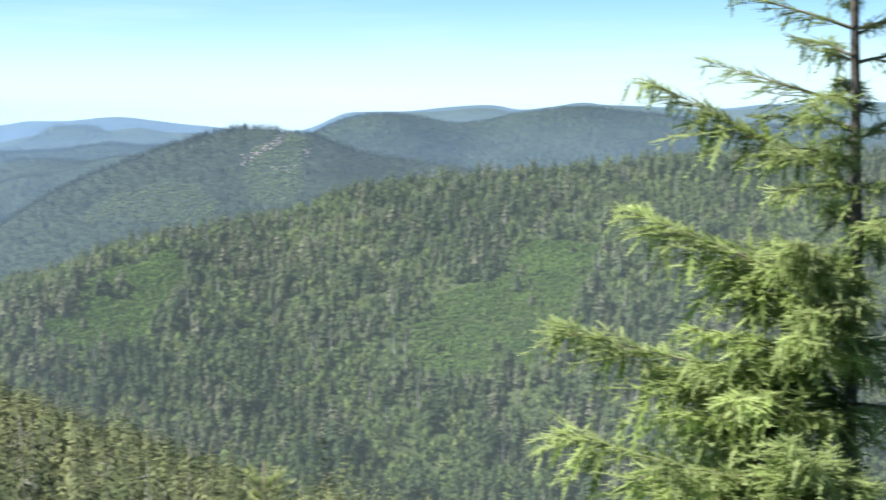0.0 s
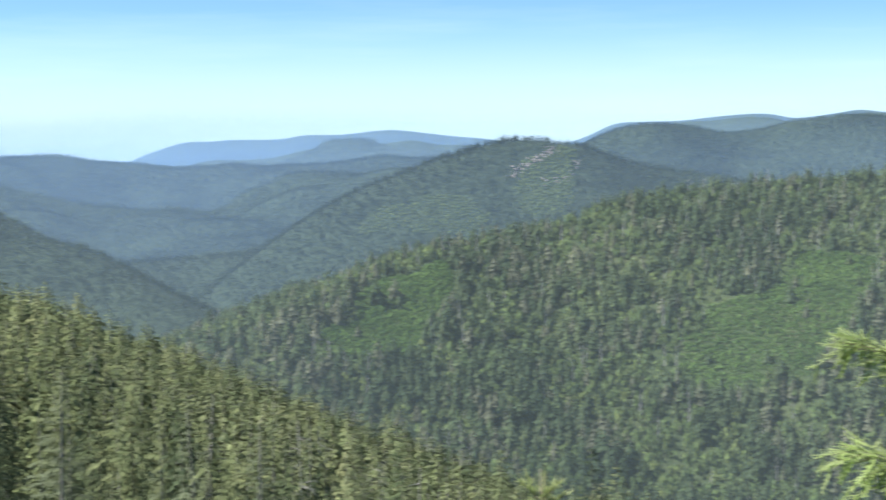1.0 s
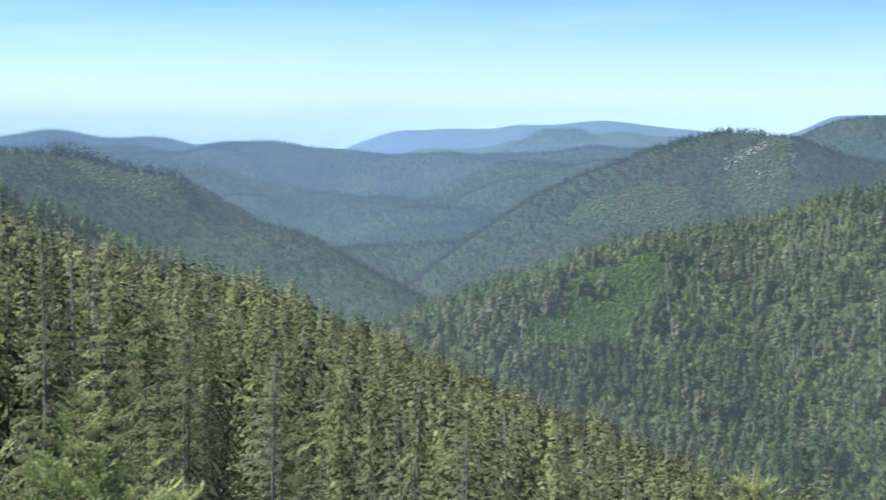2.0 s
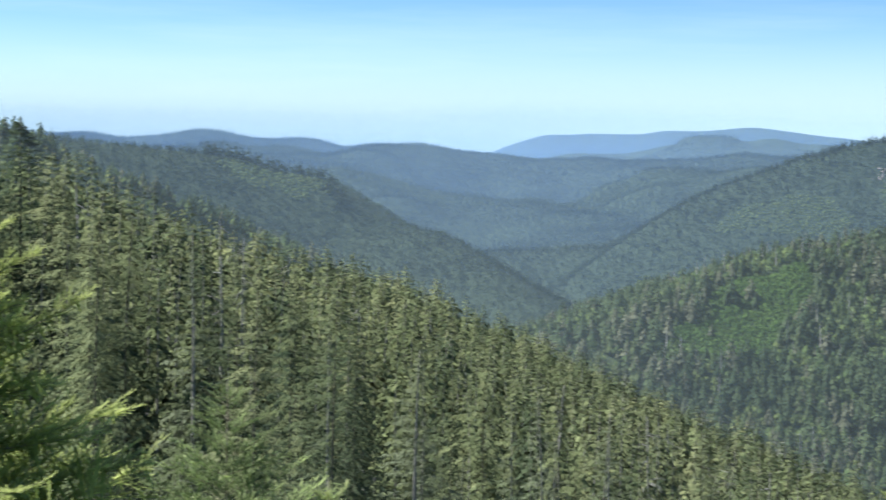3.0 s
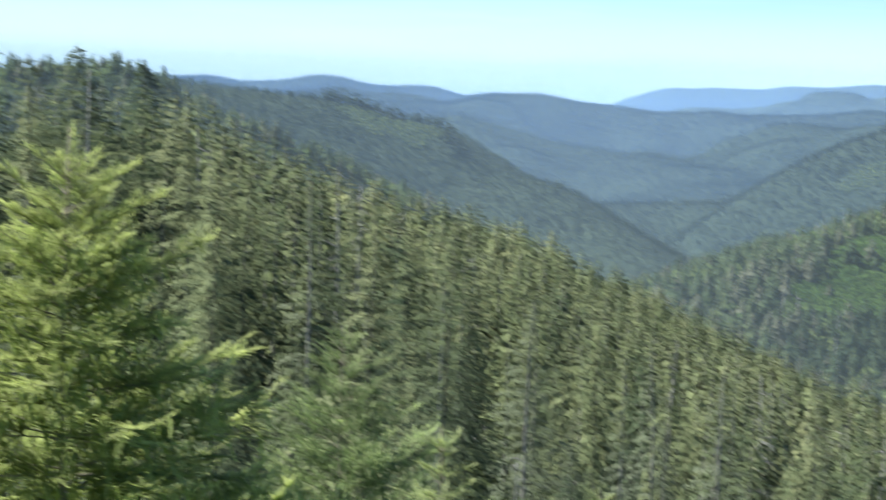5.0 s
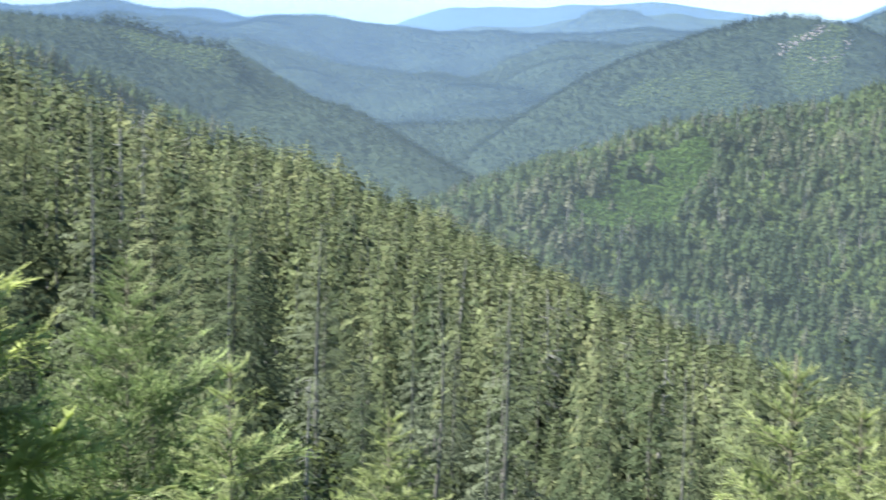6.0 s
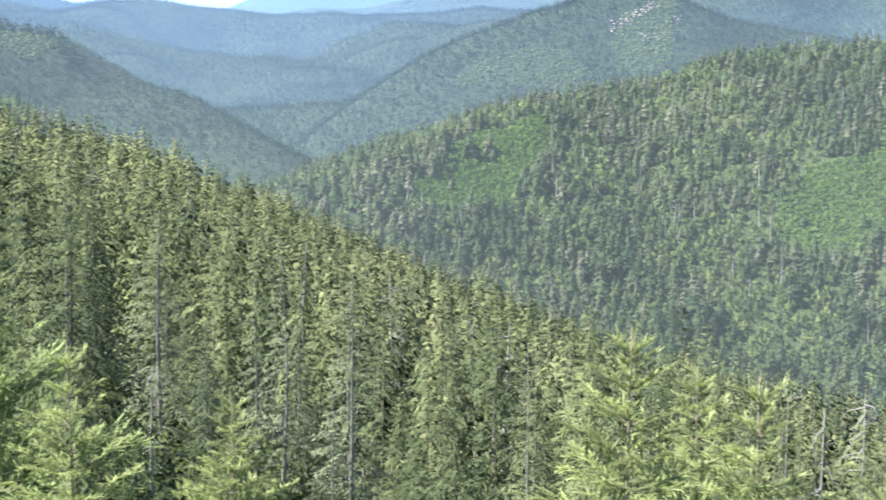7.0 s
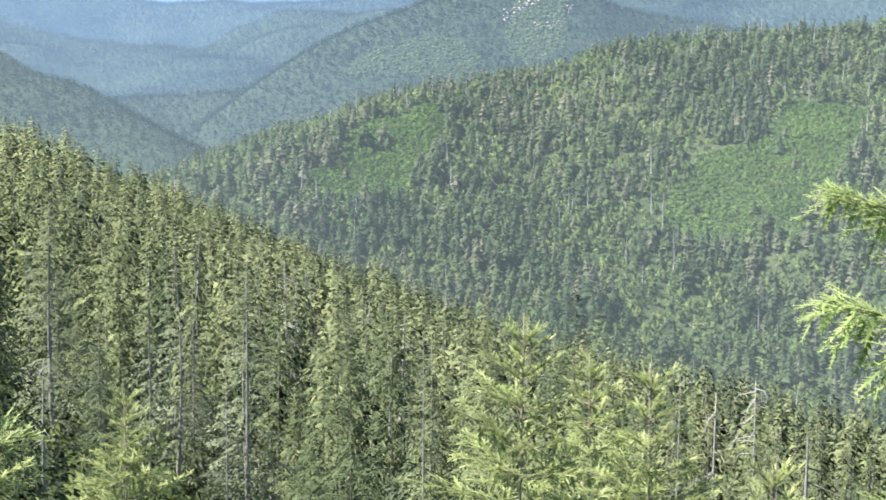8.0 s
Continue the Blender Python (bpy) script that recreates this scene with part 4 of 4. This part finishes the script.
def limb(root, a, length, rise, droop, seed, laterals=8, twigs=2, lift=0.3, tone=0.5, thick=0.009, leaves=NEEDLES_YOUNG, wood=BARK_TWIG, shoots=SPRAYS, broad=0.42, curtain=0.3, fine=1.0, spray=0.9):
    """One limb with its side shoots, and its needles, as two meshes: spiky and rising, or hanging where lift is below zero."""
    rng = np.random.default_rng(seed)
    root = np.array(root, float)
    out, side, up = np.array([math.cos(a), math.sin(a), 0]), np.array([-math.sin(a), math.cos(a), 0]), np.array([0, 0, 1.0])

    def at(s):
        return root + out * length * s + up * length * (rise * s - droop * s * s) + side * length * 0.05 * math.sin(s * 5 + seed)

    P, D, S, T, wv, wf = [], [], [], [], [], []

    def shoot(p, d, size, tint):
        P.append(p), D.append(unit(d) + rng.normal(0, 0.16, 3)), S.append(size * fine), T.append(tint + rng.normal(0, 0.12))

    ss = np.linspace(0, 1, 6)
    for p, q in zip(ss, ss[1:]):
        stick(wv, wf, at(p), at(q), thick * (1.1 - p), thick * (1.1 - q), 4)
    for s in np.arange(0.25, 0.99, 0.11):
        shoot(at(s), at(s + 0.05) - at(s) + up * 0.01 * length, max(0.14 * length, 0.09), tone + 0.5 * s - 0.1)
    for k in range(laterals):
        s = 0.12 + 0.86 * (k + rng.uniform(0.2, 0.8)) / laterals
        for sign in (-1, 1):
            if rng.random() < 0.08:
                continue
            base, ahead = at(s), unit(at(s + 0.02) - at(s))
            l = (length * broad * (1.02 - s) ** 0.7 + 0.08 * length + 0.02) * rng.uniform(0.65, 1.25)
            way = unit(ahead * 0.75 + side * sign * rng.uniform(0.3, spray) + up * (lift + rng.normal(0, 0.22)))
            bow = up * (-0.22 if lift < 0 else 0.1) * l * rng.uniform(0.2, 1.6)
            stick(wv, wf, base, base + way * l * 0.8 + bow * 0.6, thick * 0.3, thick * 0.12, 3)
            # tint climbs outward: pale new growth at tips, inner shade painted in as darker needles
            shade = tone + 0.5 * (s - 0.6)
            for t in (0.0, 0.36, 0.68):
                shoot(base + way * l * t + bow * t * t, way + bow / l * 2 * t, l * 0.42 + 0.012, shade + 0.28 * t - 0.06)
            across = unit(np.cross(up, way))
            for j in range(twigs):
                t = (j + rng.uniform(0.3, 0.8)) / twigs * 0.9
                c = base + way * l * t + bow * t * t
                for z in (-1, 1):
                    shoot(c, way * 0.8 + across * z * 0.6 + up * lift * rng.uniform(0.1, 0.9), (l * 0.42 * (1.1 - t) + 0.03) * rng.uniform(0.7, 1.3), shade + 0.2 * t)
                # hanging shoots, coloured a step darker for the shade under the limb
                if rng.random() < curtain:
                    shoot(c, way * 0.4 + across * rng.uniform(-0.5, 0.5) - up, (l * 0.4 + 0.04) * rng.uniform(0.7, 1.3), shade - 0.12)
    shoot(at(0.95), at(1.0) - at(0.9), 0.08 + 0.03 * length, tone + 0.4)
    P, D, S, T = np.array(P), np.array(D), np.array(S), np.array(T)
    U = up + rng.normal(0, 0.25, (len(P), 3))
    V, F, C, off = [], [], [], 0
    for k, shape in enumerate(shoots):
        w = slice(k, None, len(shoots))
        v, f, c = spread(shape, P[w], D[w], U[w], S[w], T[w])
        V.append(v), F.append(f + off), C.append(c)
        off += len(v)
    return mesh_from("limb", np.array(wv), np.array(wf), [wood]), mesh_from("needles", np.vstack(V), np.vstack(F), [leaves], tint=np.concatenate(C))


def branch(name, meshes, parent, label=""):
    """A limb of bare wood as a part, and its needles as a part of the limb."""
    bare = part(name, meshes[0], parent, label)
    part("needles", meshes[1], bare)
    return bare


def young_trunk(top, foot, girth, wood=BARK):
    hs = np.linspace(foot, top, 10)
    v, f = tube([(0.02 * math.sin(h * 2), 0.02 * math.cos(h * 1.7), h) for h in hs], [girth * (top - h) / (top - foot) + 0.005 for h in hs], 7)
    return mesh_from("trunk", v, f, [wood])


def young_fir(label, seed, top, foot, whorls, gap, reach, lift=0.3, tone=0.5, per=5, spiky=0.35, laterals=8, twigs=2, leaves=NEEDLES_YOUNG, curtain=0.4, broad=0.3, fine=1.05):
    """A young conifer whose leader ends at height top: whorls of limbs that rise near the leader and level out lower down."""
    rng = np.random.default_rng(seed)
    root = new("young_fir")
    part("trunk", young_trunk(top, foot, 0.07, BARK_TWIG), root)
    branch("leader", limb((0.0, 0.0, top - 0.42), 0.4, 0.03, 13.5, 0, seed, 3, 1, 0.6, tone + 0.25, 0.010, leaves, broad=3.4, shoots=SPIKES), root, "pale upright leading shoot")
    for k in range(whorls):
        z = top - 0.30 - gap * k * (1 + 0.02 * k)
        for j in range(per):
            a = 6.2832 * (j + rng.uniform(-0.3, 0.3)) / per + k * 1.9
            L = reach * min(1.0, 0.13 + 0.87 * ((k + 0.4) / whorls) ** 1.1) * rng.uniform(0.7, 1.15)
            rise = max(lift, 0.85 - 0.10 * k) * rng.uniform(0.7, 1.25)
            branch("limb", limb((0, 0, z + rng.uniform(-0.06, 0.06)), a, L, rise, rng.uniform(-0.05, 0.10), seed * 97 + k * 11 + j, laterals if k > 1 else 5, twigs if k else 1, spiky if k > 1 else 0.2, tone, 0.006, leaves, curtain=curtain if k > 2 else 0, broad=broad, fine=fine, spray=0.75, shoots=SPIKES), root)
    # lower limbs, their needles tinted darker as shade below the whorls
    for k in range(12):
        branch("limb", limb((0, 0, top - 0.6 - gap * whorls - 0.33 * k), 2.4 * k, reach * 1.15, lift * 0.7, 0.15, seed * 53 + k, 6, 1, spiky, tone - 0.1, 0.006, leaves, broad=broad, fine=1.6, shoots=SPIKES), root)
    return tagged(root, label, "tree", "young conifers beside the lookout")


def place_at(az_, d_, el_):
    """A plan place and the height of a line of sight there."""
    return d_ * math.sin(radians(az_)), d_ * math.cos(radians(az_)), EYE + d_ * math.tan(radians(el_))


# the yellow-green fir at the western edge of the lookout
px, py, pz = place_at(-39.1, 9.0, -1.75)
fir = young_fir("bright yellow-green young fir on the steep bank", 31, 0.0, float(land_height(px, py)) - pz - 0.3, 11, 0.17, 1.5, lift=0.22, tone=0.62, per=7, spiky=0.1, laterals=11, twigs=4, leaves=NEEDLES_GOLD, curtain=0.3, broad=0.4, fine=0.82)
fir.matrix_basis = pose(px, py, pz, 0, 0, 20)

# young firs down the bank: one form, set again at several places
first = None
for az_, d_, el_, size, turn in [(-6.23, 13, -11.0, 1.0, 0), (-1.7, 14.5, -12.5, 1.0, 70), (-3.8, 17, -12.3, 1.0, 150), (-20, 24, -13.4, 1.1, 200),
                                 (-25.6, 20, -11.6, 1.2, 110), (2.6, 12, -15.4, 0.9, 230)]:
    px, py, pz = place_at(az_, d_, el_)
    if first is None:
        first = young_fir("pale green young fir with a long leading shoot", 47, 0.0, -14.0, 8, 0.25, 1.2, lift=0.40, tone=0.55, per=6, spiky=-0.02, laterals=8, twigs=2)
        first.matrix_basis = pose(px, py, pz, 0, 0, turn)
        ob = first
    else:
        ob = copy_thing(first, pose(px, py, pz, 0, 0, turn))
    ob.scale = (size, size, size)

# a larger, greener one among them
px, py, pz = place_at(-29.1, 24, -8.3)
fir = young_fir("mid-green young fir with long upswept limbs", 52, 0.0, float(land_height(px, py)) - pz - 0.3, 13, 0.24, 2.3, lift=0.55, tone=0.45, per=6, spiky=0.1, laterals=10, twigs=2, leaves=NEEDLES_GREEN, curtain=0.35, broad=0.3, fine=0.9)
fir.matrix_basis = pose(px, py, pz, 0, 0, 40)

# the hemlock beside the lookout, its limbs reaching into the view
px, py, _ = place_at(13.85, 7.5, 0)
hemlock = new("hemlock")
hemlock.matrix_basis = pose(px, py, 0)
part("trunk", young_trunk(3.9, float(land_height(px, py)) - 0.3, 0.10), hemlock)
left = math.atan2(0.2385, -0.971)
rng = np.random.default_rng(77)
limbs = [(1.38, 0.0, 0.91, 0.55, 0.03, 1), (0.87, 0.1, 1.01, 0.44, 0.03, 1), (0.41, -0.05, 1.34, 0.26, 0.02, 1), (-0.07, 0.08, 1.31, 0.30, 0.04, 1), (1.73, -0.2, 0.68, 0.33, 0.02, 0), (2.06, 0.2, 0.56, 0.35, 0.04, 0), (1.95, -1.0, 0.5, 0.3, 0.1, 0), (1.6, 1.2, 0.55, 0.35, 0.1, 0)] + [(2.2 - 0.14 * k, 1.3 + 1.17 * k, 0.34 + 0.03 * k, 0.25, 0.15, 0) for k in range(11)]
for k in range(31):
    z = 2.5 - 0.115 * k
    limbs.append((z, rng.uniform(-1.9, 1.9) if k % 4 else rng.uniform(1.9, 4.4), min(1.25, 0.10 + 0.30 * (3.0 - z)) * rng.uniform(0.55, 1.0) * (0.55 if z > 0.35 else 1.0), rng.uniform(0.25, 0.5), rng.uniform(0.0, 0.15), int(z < 1.3)))
for k in range(20):
    z = 1.0 - 0.1 * k
    limbs.append((z, rng.uniform(-0.9, 1.3), min(1.2, 0.10 + 0.30 * (3.0 - z)) * rng.uniform(0.7, 1.0), rng.uniform(0.25, 0.42), rng.uniform(0.0, 0.12), 1))
for k in range(8):
    limbs.append((-1.1 - 0.2 * k, 2.4 * k, 1.2, 0.2, 0.15, 0))
for k in range(8):
    limbs.append((1.75 - 0.19 * k, rng.uniform(0.5, 2.3), (0.30 + 0.05 * k) * rng.uniform(0.8, 1.15), rng.uniform(0.2, 0.4), rng.uniform(0.1, 0.3), int(k > 4)))
for k, (z, turn, length, rise, droop, dense) in enumerate(limbs):
    full, high = abs(turn) < 1.9 and dense, z > 1.5
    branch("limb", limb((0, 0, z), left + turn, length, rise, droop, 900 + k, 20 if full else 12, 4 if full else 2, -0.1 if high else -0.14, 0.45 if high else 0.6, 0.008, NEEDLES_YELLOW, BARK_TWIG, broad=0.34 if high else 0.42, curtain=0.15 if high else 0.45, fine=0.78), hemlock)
tagged(hemlock, "yellow-green hemlock with drooping feathery limbs on the bank", "tree")
